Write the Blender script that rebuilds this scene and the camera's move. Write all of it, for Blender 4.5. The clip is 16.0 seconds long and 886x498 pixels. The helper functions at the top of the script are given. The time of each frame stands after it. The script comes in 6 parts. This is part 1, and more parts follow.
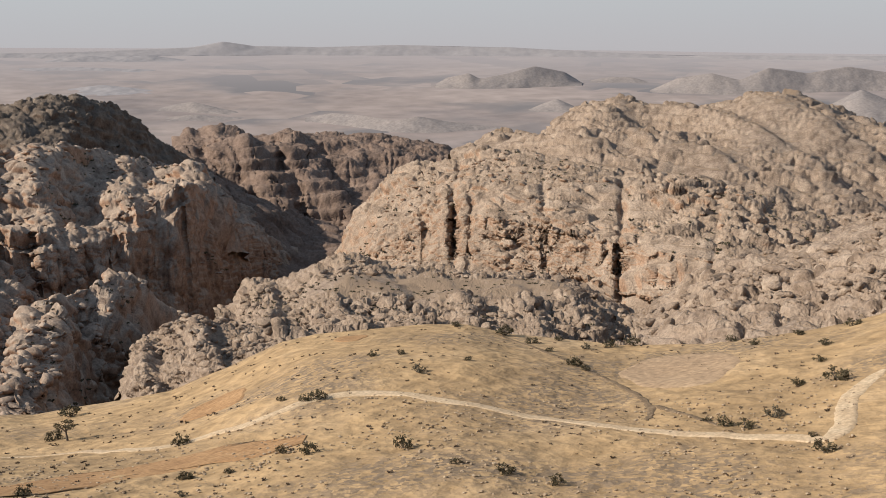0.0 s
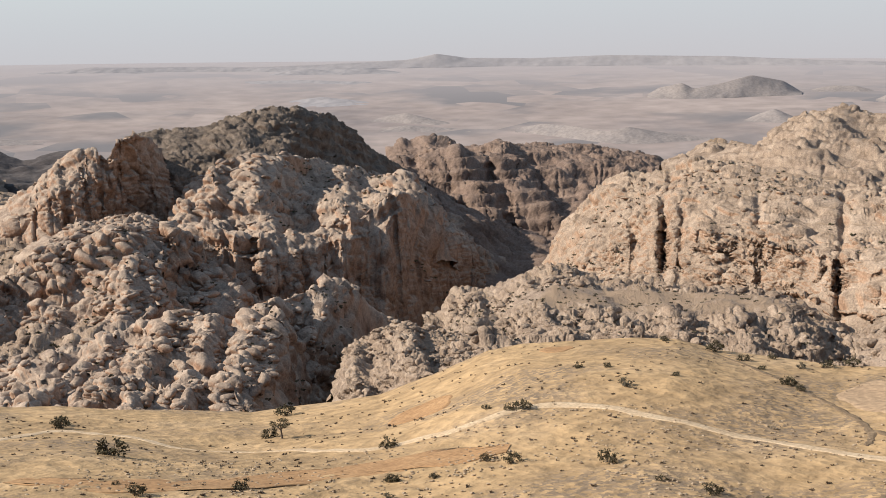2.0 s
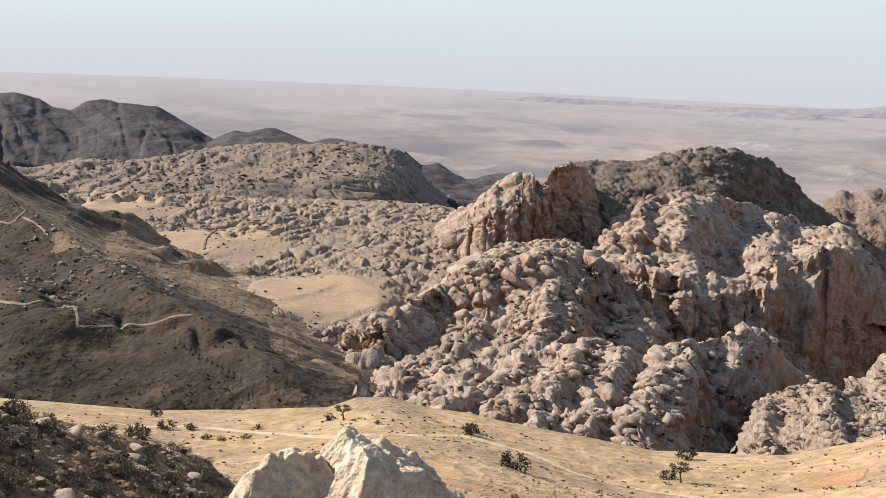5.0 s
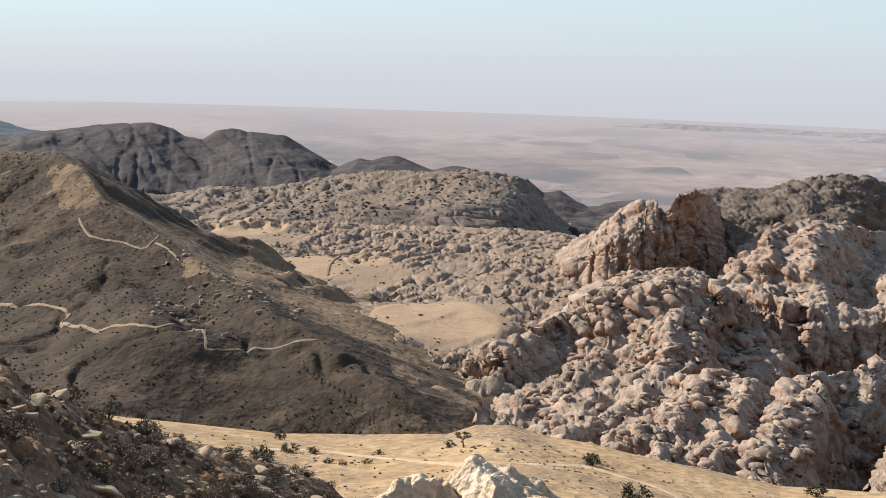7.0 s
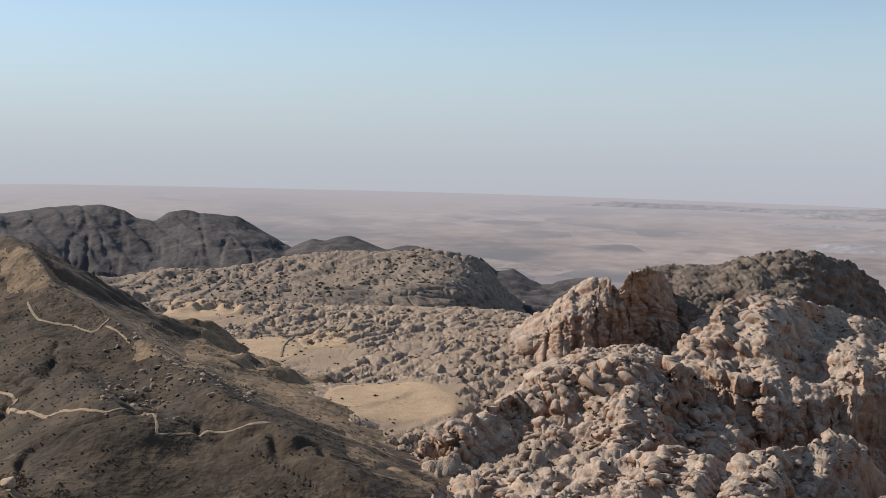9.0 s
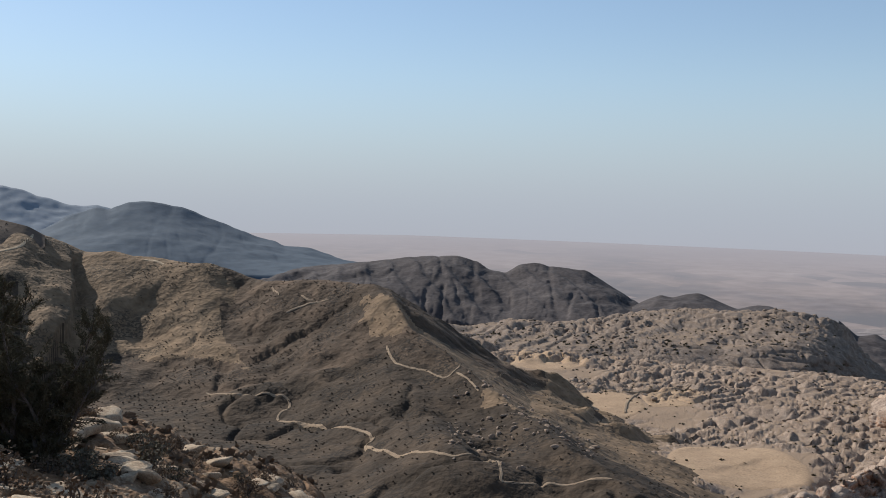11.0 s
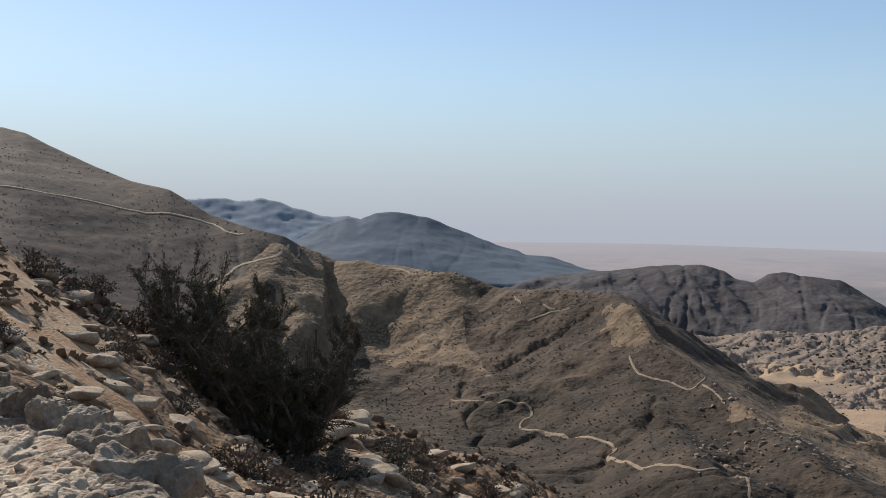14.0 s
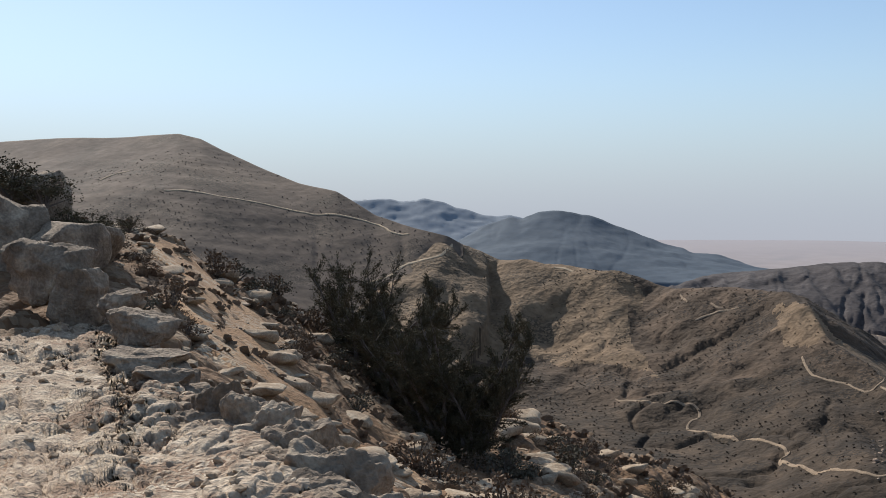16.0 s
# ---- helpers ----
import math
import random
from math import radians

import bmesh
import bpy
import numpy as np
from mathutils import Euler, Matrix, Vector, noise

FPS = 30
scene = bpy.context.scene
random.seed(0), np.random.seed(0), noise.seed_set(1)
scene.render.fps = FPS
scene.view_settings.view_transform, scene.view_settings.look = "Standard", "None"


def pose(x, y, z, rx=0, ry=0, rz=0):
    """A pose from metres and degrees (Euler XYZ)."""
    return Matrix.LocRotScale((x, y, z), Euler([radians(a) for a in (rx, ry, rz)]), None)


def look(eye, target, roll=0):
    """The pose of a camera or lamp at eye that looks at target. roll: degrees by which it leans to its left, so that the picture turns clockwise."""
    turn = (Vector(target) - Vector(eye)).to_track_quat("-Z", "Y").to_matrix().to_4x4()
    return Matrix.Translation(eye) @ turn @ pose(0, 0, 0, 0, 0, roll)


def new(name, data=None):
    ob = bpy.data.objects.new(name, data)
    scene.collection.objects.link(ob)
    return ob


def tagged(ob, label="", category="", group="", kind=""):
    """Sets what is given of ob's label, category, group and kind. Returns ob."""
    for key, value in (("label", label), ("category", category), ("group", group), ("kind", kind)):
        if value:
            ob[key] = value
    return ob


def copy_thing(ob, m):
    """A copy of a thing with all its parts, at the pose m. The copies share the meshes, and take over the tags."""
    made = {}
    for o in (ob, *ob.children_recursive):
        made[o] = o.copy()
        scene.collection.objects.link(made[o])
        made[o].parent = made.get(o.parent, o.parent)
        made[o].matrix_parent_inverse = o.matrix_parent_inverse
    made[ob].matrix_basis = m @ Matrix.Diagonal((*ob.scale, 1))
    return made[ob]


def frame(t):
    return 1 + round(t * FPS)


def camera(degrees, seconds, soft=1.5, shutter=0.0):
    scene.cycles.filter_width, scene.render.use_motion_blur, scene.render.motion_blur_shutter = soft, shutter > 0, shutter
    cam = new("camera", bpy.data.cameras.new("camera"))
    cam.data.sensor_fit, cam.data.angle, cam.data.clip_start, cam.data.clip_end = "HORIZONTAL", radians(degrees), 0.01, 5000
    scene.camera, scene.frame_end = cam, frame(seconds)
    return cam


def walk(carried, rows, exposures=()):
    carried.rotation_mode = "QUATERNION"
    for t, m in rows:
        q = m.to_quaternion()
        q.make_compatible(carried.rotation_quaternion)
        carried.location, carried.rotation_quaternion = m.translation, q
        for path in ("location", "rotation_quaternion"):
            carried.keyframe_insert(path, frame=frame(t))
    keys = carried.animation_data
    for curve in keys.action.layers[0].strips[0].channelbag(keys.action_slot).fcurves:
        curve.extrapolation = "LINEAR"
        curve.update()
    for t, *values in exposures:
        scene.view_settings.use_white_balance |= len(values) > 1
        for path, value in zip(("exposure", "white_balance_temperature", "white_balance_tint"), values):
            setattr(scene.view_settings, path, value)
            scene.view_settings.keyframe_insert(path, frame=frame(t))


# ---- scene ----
# ---------------------------------------------------------------- camera
EYE = 1.6
cam = camera(42.0, 16.0, soft=0.9)
PATH = [  # seconds, eye x, eye y, bearing, pitch, roll
    (0.00, -0.000, -0.000, 34.268, -12.377, -0.354),
    (0.50, -0.000, -0.000, 30.469, -12.203, -1.355),
    (1.00, -0.000, -0.000, 28.763, -12.455, -1.401),
    (1.50, -0.000, -0.000, 26.655, -12.462, -1.226),
    (2.00, -0.000, -0.000, 23.767, -11.691, -1.475),
    (2.50, -0.000, -0.000, 22.278, -10.900, -1.032),
    (3.00, -0.000, -0.000, 17.854, -10.158, -0.283),
    (3.50, -0.030, -0.000, 12.600, -9.473, -0.920),
    (4.00, -0.110, -0.000, 10.210, -9.078, -0.017),
    (4.50, -0.210, -0.000, 7.668, -9.112, 0.990),
    (5.00, -0.290, -0.000, 2.736, -9.876, 1.331),
    (5.20, -0.310, -0.000, 0.651, -10.131, 1.436),
    (5.72, -0.323, -0.000, -3.191, -10.422, 1.563),
    (6.25, -0.330, -0.000, -4.573, -9.970, 1.365),
    (6.78, -0.330, -0.000, -4.066, -9.080, 0.979),
    (7.30, -0.330, -0.000, -2.244, -8.055, 0.541),
    (7.50, -0.330, -0.000, -1.372, -7.678, 0.381),
    (8.00, -0.330, -0.000, 3.320, -6.683, 0.050),
    (8.50, -0.330, -0.000, 4.178, -5.567, 0.234),
    (9.00, -0.330, -0.000, -1.118, -4.673, 0.386),
    (9.50, -0.330, -0.000, -6.912, -3.908, 0.167),
    (10.00, -0.330, -0.000, -11.170, -3.198, 0.507),
    (10.20, -0.330, -0.000, -12.545, -2.957, 0.787),
    (10.72, -0.330, -0.000, -16.522, -2.369, 1.036),
    (11.25, -0.330, -0.000, -19.965, -1.991, 0.981),
    (11.78, -0.330, -0.000, -22.819, -1.762, 0.816),
    (12.30, -0.330, -0.000, -25.029, -1.618, 0.732),
    (12.50, -0.330, -0.000, -25.912, -1.614, 0.871),
    (13.00, -0.330, -0.000, -27.523, -1.457, 0.761),
    (13.50, -0.330, -0.000, -29.101, -1.650, 0.432),
    (14.00, -0.330, -0.000, -30.278, -1.869, 0.515),
    (14.50, -0.330, -0.000, -32.396, -1.967, 0.855),
    (15.00, -0.346, -0.012, -35.167, -2.195, 0.582),
    (15.50, -0.410, -0.060, -37.090, -2.292, 0.687),
    (16.00, -0.434, -0.078, -38.350, -1.944, -0.174),
]


def heading(bearing, pitch):
    a, e = radians(bearing), radians(pitch)
    return Vector((math.sin(a) * math.cos(e), math.cos(a) * math.cos(e), math.sin(e)))


rows = []
for t, ex, ey, bearing, pitch, roll in PATH:
    eye = Vector((ex, ey, EYE))
    rows.append((t, look(eye, eye + heading(bearing, pitch) * 100, roll)))
walk(cam, rows, [(0, 0.0, 6500, 10), (1.0, 0.12, 6500, 10), (2.0, 0.25, 6450, 10), (5.0, 0.45, 6250, 10), (8.5, 0.15, 6150, 10), (10.0, -0.13, 6000, 10), (12.5, -0.12, 5950, 10), (16.0, -0.02, 5950, 10)])

# ---------------------------------------------------------------- light
SUN_BEARING, SUN_HEIGHT = -65.0, 32.5
world = bpy.data.worlds.new("world")
scene.world = world
world.use_nodes = True
wn = world.node_tree.nodes
wl = world.node_tree.links
sky = wn.new("ShaderNodeTexSky")
sky.sky_type = "NISHITA"
sky.sun_disc = False
sky.sun_elevation = radians(SUN_HEIGHT)
sky.sun_rotation = radians(SUN_BEARING)
sky.altitude = 1000
sky.air_density, sky.dust_density, sky.ozone_density = 1.0, 0.7, 2.0
# dusty air lies along the whole horizon
way = wn.new("ShaderNodeTexCoord")
split = wn.new("ShaderNodeSeparateXYZ")
wl.new(way.outputs["Generated"], split.inputs[0])
dust = wn.new("ShaderNodeMapRange")
dust.interpolation_type = "SMOOTHERSTEP"
dust.inputs["From Min"].default_value, dust.inputs["From Max"].default_value = -0.04, 0.2
dust.inputs["To Min"].default_value, dust.inputs["To Max"].default_value = 1.0, 0.25
wl.new(split.outputs["Z"], dust.inputs["Value"])
lift = wn.new("ShaderNodeMapRange")
lift.inputs["From Min"].default_value, lift.inputs["From Max"].default_value = -0.05, 0.11
wl.new(split.outputs["Z"], lift.inputs["Value"])
tint = wn.new("ShaderNodeMix")
tint.data_type = "RGBA"
wl.new(lift.outputs[0], tint.inputs["Factor"])
tint.inputs["A"].default_value = (4.4, 4.25, 4.4, 1)
tint.inputs["B"].default_value = (4.95, 5.9, 6.25, 1)
air = wn.new("ShaderNodeMix")
air.data_type = "RGBA"
wl.new(dust.outputs[0], air.inputs["Factor"])
wl.new(sky.outputs[0], air.inputs["A"])
wl.new(tint.outputs["Result"], air.inputs["B"])
wn["Background"].inputs["Strength"].default_value = 0.11
wl.new(air.outputs["Result"], wn["Background"].inputs["Color"])

sun_data = bpy.data.lights.new("sun", "SUN")
sun_data.energy, sun_data.angle, sun_data.color = 6.2, radians(0.6), (1.0, 0.89, 0.74)
sun = new("sun", sun_data)
sun.matrix_world = look((0, 0, 0), -heading(SUN_BEARING, SUN_HEIGHT))


# ---------------------------------------------------------------- materials
def material(name, colours, scale, rough=0.95, bump=0.3, bump_scale=None, stretch=(1, 1, 1), sand=None, steep=None, rubble=None, detail=8.0, grain_depth=1.0, far=None):
    """Noise-mottled rock or soil: colours at ramp stops, a finer grain on top, bump; sand lies where the surface is level."""
    m = bpy.data.materials.new(name)
    m.use_nodes = True
    n, l = m.node_tree.nodes, m.node_tree.links
    bsdf = n["Principled BSDF"]
    bsdf.inputs["Roughness"].default_value = rough
    bsdf.inputs["Specular IOR Level"].default_value = 0.15
    geo = n.new("ShaderNodeNewGeometry")
    mp = n.new("ShaderNodeMapping")
    mp.inputs["Scale"].default_value = stretch
    l.new(geo.outputs["Position"], mp.inputs["Vector"])
    big = n.new("ShaderNodeTexNoise")
    big.inputs["Scale"].default_value = 1.0 / scale
    big.inputs["Detail"].default_value = detail
    big.inputs["Roughness"].default_value = 0.65
    l.new(mp.outputs[0], big.inputs["Vector"])
    ramp = n.new("ShaderNodeValToRGB")
    cr = ramp.color_ramp
    while len(cr.elements) < len(colours):
        cr.elements.new(0.5)
    for i, c in enumerate(colours):
        cr.elements[i].position = 0.3 + 0.4 * i / max(1, len(colours) - 1)
        cr.elements[i].color = (*c, 1)
    l.new(big.outputs["Fac"], ramp.inputs["Fac"])
    fine = n.new("ShaderNodeTexNoise")
    fine.inputs["Scale"].default_value = 9.0 / scale
    fine.inputs["Detail"].default_value = 6.0
    l.new(mp.outputs[0], fine.inputs["Vector"])
    grain = n.new("ShaderNodeMapRange")
    grain.inputs["From Min"].default_value, grain.inputs["From Max"].default_value = 0.3, 0.7
    grain.inputs["To Min"].default_value, grain.inputs["To Max"].default_value = 1 - 0.28 * grain_depth, 1 + 0.2 * grain_depth
    l.new(fine.outputs["Fac"], grain.inputs["Value"])
    mul = n.new("ShaderNodeVectorMath")
    mul.operation = "SCALE"
    l.new(ramp.outputs["Color"], mul.inputs[0])
    l.new(grain.outputs[0], mul.inputs["Scale"])
    colour = mul.outputs[0]
    if sand:
        sep = n.new("ShaderNodeSeparateXYZ")
        l.new(geo.outputs["Normal"], sep.inputs[0])
        lev = n.new("ShaderNodeMapRange")
        lev.inputs["From Min"].default_value, lev.inputs["From Max"].default_value = sand[1], sand[2]
        l.new(sep.outputs["Z"], lev.inputs["Value"])
        mix = n.new("ShaderNodeMix")
        mix.data_type = "RGBA"
        l.new(lev.outputs[0], mix.inputs["Factor"])
        l.new(colour, mix.inputs["A"])
        mix.inputs["B"].default_value = (*sand[0], 1)
        colour = mix.outputs["Result"]
    if rubble:
        # patches strewn with stones of another colour
        where = n.new("ShaderNodeTexNoise")
        where.inputs["Scale"].default_value = 1.0 / rubble[1]
        where.inputs["Detail"].default_value = 5.0
        l.new(geo.outputs["Position"], where.inputs["Vector"])
        wr = n.new("ShaderNodeMapRange")
        wr.inputs["From Min"].default_value, wr.inputs["From Max"].default_value = 0.47, 0.6
        l.new(where.outputs["Fac"], wr.inputs["Value"])
        cell = n.new("ShaderNodeTexVoronoi")
        cell.inputs["Scale"].default_value = 1.0 / rubble[2]
        l.new(geo.outputs["Position"], cell.inputs["Vector"])
        cr2 = n.new("ShaderNodeSeparateColor")
        l.new(cell.outputs["Color"], cr2.inputs[0])
        pick = n.new("ShaderNodeMapRange")
        pick.inputs["From Min"].default_value, pick.inputs["From Max"].default_value = 0.25, 0.7
        l.new(cr2.outputs[0], pick.inputs["Value"])
        both = n.new("ShaderNodeMath")
        both.operation = "MULTIPLY"
        l.new(wr.outputs[0], both.inputs[0])
        l.new(pick.outputs[0], both.inputs[1])
        mix3 = n.new("ShaderNodeMix")
        mix3.data_type = "RGBA"
        l.new(both.outputs[0], mix3.inputs["Factor"])
        l.new(colour, mix3.inputs["A"])
        mix3.inputs["B"].default_value = (*rubble[0], 1)
        colour = mix3.outputs["Result"]
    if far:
        # the base colour fades to a paler one farther out, as painted-in haze
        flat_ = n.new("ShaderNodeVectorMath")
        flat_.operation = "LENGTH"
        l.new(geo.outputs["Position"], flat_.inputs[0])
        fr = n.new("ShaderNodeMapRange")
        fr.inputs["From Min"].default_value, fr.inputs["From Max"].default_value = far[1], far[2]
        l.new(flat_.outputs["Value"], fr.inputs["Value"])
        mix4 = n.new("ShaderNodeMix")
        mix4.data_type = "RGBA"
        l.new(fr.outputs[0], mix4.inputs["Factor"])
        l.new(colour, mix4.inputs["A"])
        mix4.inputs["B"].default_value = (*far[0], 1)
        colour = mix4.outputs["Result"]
    if steep:
        sep2 = n.new("ShaderNodeSeparateXYZ")
        l.new(geo.outputs["Normal"], sep2.inputs[0])
        st = n.new("ShaderNodeMapRange")
        st.inputs["From Min"].default_value, st.inputs["From Max"].default_value = 0.55, 0.1
        l.new(sep2.outputs["Z"], st.inputs["Value"])
        mix2 = n.new("ShaderNodeMix")
        mix2.data_type, mix2.blend_type = "RGBA", "MULTIPLY"
        l.new(st.outputs[0], mix2.inputs["Factor"])
        l.new(colour, mix2.inputs["A"])
        mix2.inputs["B"].default_value = (*steep, 1)
        colour = mix2.outputs["Result"]
    l.new(colour, bsdf.inputs["Base Color"])
    if bump:
        b = n.new("ShaderNodeBump")
        b.inputs["Strength"].default_value = bump
        b.inputs["Distance"].default_value = (bump_scale or scale) * 0.12
        l.new(fine.outputs["Fac"], b.inputs["Height"])
        l.new(b.outputs[0], bsdf.inputs["Normal"])
    return m


ROCK = material("pale_sandstone", [(0.155, 0.112, 0.088), (0.32, 0.248, 0.196), (0.43, 0.348, 0.28)], 9.0, bump=0.5, steep=(1.0, 0.82, 0.72))
CLIFF = material("tan_sandstone", [(0.18, 0.133, 0.102), (0.315, 0.242, 0.185), (0.41, 0.325, 0.256)], 10.0, bump=0.9, steep=(1.0, 0.85, 0.76), sand=((0.30, 0.22, 0.155), 0.94, 0.99))
LIME = material("weathered_limestone", [(0.21, 0.145, 0.098), (0.45, 0.355, 0.26), (0.65, 0.55, 0.42)], 0.4, bump=1.0, rubble=((0.27, 0.18, 0.12), 0.7, 0.05))
# darker copy of the limestone; the blocks' shaded faces are put into its colour
LIMESHADE = material("shade_darkened_limestone", [(0.10, 0.077, 0.058), (0.24, 0.188, 0.14), (0.44, 0.365, 0.275)], 0.35, bump=1.0, detail=10.0)
CRAG = material("cream_limestone", [(0.36, 0.25, 0.16), (0.56, 0.44, 0.31), (0.67, 0.56, 0.43)], 0.3, bump=1.0)
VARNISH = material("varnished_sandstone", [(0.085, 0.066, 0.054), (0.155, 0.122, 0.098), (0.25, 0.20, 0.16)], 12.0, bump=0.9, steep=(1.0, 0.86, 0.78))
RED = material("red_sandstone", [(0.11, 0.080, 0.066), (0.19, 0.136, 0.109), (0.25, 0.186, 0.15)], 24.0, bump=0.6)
DARK = material("dark_rock", [(0.045, 0.039, 0.040), (0.068, 0.059, 0.059), (0.102, 0.089, 0.086)], 60.0, bump=0.2)
SLAB = material("slab_rock", [(0.155, 0.113, 0.086), (0.285, 0.218, 0.168), (0.38, 0.302, 0.238)], 9.0, bump=0.9, sand=((0.29, 0.212, 0.148), 0.96, 0.995))
PALEDOME = material("weathered_slab_rock", [(0.115, 0.088, 0.070), (0.215, 0.168, 0.134), (0.31, 0.248, 0.198)], 11.0, bump=0.9, sand=((0.25, 0.185, 0.132), 0.97, 0.997))
TAN = material("tan_soil", [(0.29, 0.20, 0.112), (0.39, 0.268, 0.147), (0.445, 0.317, 0.19)], 34.0, bump=0.35, rubble=((0.215, 0.16, 0.11), 38.0, 0.9))
BROWN = material("brown_slope", [(0.085, 0.066, 0.054), (0.135, 0.102, 0.080), (0.185, 0.139, 0.103)], 110.0, bump=0.08, rubble=((0.082, 0.066, 0.052), 60.0, 1.6))
NEAR = material("near_soil", [(0.095, 0.058, 0.035), (0.175, 0.106, 0.060), (0.26, 0.162, 0.092)], 1.2, bump=0.7, rubble=((0.27, 0.20, 0.135), 3.0, 0.12))
# blue haze of the distance is part of these two base colours
BLUE = material("haze_tinted_mountain", [(0.060, 0.082, 0.110), (0.075, 0.098, 0.126), (0.095, 0.118, 0.146)], 250.0, bump=0.05, grain_depth=0.4)
BLUEFAR = material("paler_haze_tinted_mountain", [(0.18, 0.21, 0.25), (0.195, 0.225, 0.265), (0.21, 0.24, 0.28)], 250.0, bump=0.0, grain_depth=0.3)
# plain and far hills: distance haze is mixed into their colours
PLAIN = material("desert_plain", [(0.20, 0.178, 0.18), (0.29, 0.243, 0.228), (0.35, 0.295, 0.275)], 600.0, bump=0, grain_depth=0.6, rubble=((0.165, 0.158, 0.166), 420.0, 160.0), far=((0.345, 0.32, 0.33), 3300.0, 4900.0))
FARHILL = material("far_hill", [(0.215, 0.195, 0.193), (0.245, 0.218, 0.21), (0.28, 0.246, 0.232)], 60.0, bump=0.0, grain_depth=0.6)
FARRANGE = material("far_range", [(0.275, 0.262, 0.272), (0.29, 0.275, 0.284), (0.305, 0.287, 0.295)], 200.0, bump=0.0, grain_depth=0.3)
# scorched and burnt soil, with the shade of the sunless flanks mixed in
SCORCHED_SHADE = material("scorched_shade_slope", [(0.044, 0.032, 0.022), (0.082, 0.058, 0.040), (0.142, 0.098, 0.066)], 60.0, bump=0.4, rubble=((0.040, 0.031, 0.024), 40.0, 1.6))
BURNT_SHADE = material("burnt_scrub_shade_slope", [(0.033, 0.025, 0.018), (0.060, 0.044, 0.031), (0.110, 0.078, 0.052)], 40.0, bump=0.4, rubble=((0.030, 0.024, 0.019), 30.0, 1.6))
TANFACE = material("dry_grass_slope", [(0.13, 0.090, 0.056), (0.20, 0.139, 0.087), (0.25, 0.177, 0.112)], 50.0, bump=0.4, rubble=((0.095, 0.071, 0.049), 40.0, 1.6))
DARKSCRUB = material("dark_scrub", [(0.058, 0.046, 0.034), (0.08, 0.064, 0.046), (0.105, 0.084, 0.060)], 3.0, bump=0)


# ---------------------------------------------------------------- terrain tools
def cells(p, size, seed):
    """Distance to the nearest and second nearest of jittered cell centres, and a value of the nearest cell."""
    q = p / np.asarray(size, float)
    base = np.floor(q).astype(np.int64)
    f1 = np.full(len(q), 9.0)
    f2 = np.full(len(q), 9.0)
    ident = np.zeros(len(q))
    tilt = np.zeros(len(q))
    for dx in (-1, 0, 1):
        for dy in (-1, 0, 1):
            for dz in (-1, 0, 1):
                c = base + (dx, dy, dz)
                h = (c[:, 0] * 73856093 ^ c[:, 1] * 19349663 ^ c[:, 2] * 83492791 ^ seed * 2654435761) & 0x7FFFFFFF
                h = (h * 1103515245 + 12345) & 0x7FFFFFFF
                j1 = (h & 1023) / 1023.0
                j2 = ((h >> 10) & 1023) / 1023.0
                j3 = ((h >> 20) & 1023) / 1023.0
                d = np.sqrt((c[:, 0] + j1 - q[:, 0]) ** 2 + (c[:, 1] + j2 - q[:, 1]) ** 2 + (c[:, 2] + j3 - q[:, 2]) ** 2)
                near = d < f1
                f2 = np.where(near, f1, np.minimum(f2, d))
                ident = np.where(near, j1, ident)
                lean = (q[:, 0] - c[:, 0] - j1) * (j2 - 0.5) + (q[:, 1] - c[:, 1] - j2) * (j3 - 0.5) + (q[:, 2] - c[:, 2] - j3) * (j1 - 0.5)
                tilt = np.where(near, lean, tilt)
                f1 = np.where(near, d, f1)
    return f1, f2, ident, tilt


def pillows(p, size, seed):
    """Rounded boulders with creases between them, 0 to 1, of uneven height."""
    size = np.asarray(size, float)
    warp = np.stack([value_noise(p, size * 1.6, seed + 31 + k, 2) for k in range(3)], -1) * size * 0.5
    q = p + warp
    # long axes lie along the strike of the beds, which dip to the right
    q = np.stack([(0.82 * q[:, 0] + 0.57 * q[:, 1]) * 1.25, (-0.57 * q[:, 0] + 0.82 * q[:, 1]) * 0.72, q[:, 2] + 0.3 * q[:, 0]], -1)
    f1, f2, ident, tilt = cells(q, size, seed)
    edge = np.clip((f2 - f1) / 0.42, 0, 1)
    return (1 - (1 - edge) ** 2.6) * (0.3 + 0.7 * ident + 0.55 * tilt)


def value_noise(p, size, seed, octaves=3):
    """Smooth lattice noise, about -1 to 1."""
    out = np.zeros(len(p))
    amp, total = 1.0, 0.0
    q = p / np.asarray(size, float)
    for o in range(octaves):
        b = np.floor(q).astype(np.int64)
        f = q - b
        f = f * f * (3 - 2 * f)
        acc = np.zeros(len(p))
        for dx in (0, 1):
            for dy in (0, 1):
                for dz in (0, 1):
                    c = b + (dx, dy, dz)
                    h = (c[:, 0] * 73856093 ^ c[:, 1] * 19349663 ^ c[:, 2] * 83492791 ^ (seed + o) * 2654435761) & 0x7FFFFFFF
                    h = (h * 1103515245 + 12345) & 0x7FFFFFFF
                    w = (f[:, 0] if dx else 1 - f[:, 0]) * (f[:, 1] if dy else 1 - f[:, 1]) * (f[:, 2] if dz else 1 - f[:, 2])
                    acc += w * ((h >> 8 & 65535) / 32767.5 - 1)
        out += amp * acc
        total += amp
        amp *= 0.5
        q = q * 2.03 + 7.3
    return out / total


def grid_faces(nr, nc, wrap=False):
    i, j = np.meshgrid(np.arange(nr - 1), np.arange(nc - (0 if wrap else 1)), indexing="ij")
    a = i * nc + j
    b = i * nc + (j + 1) % nc
    return np.stack([a, b, b + nc, a + nc], -1).reshape(-1, 4)


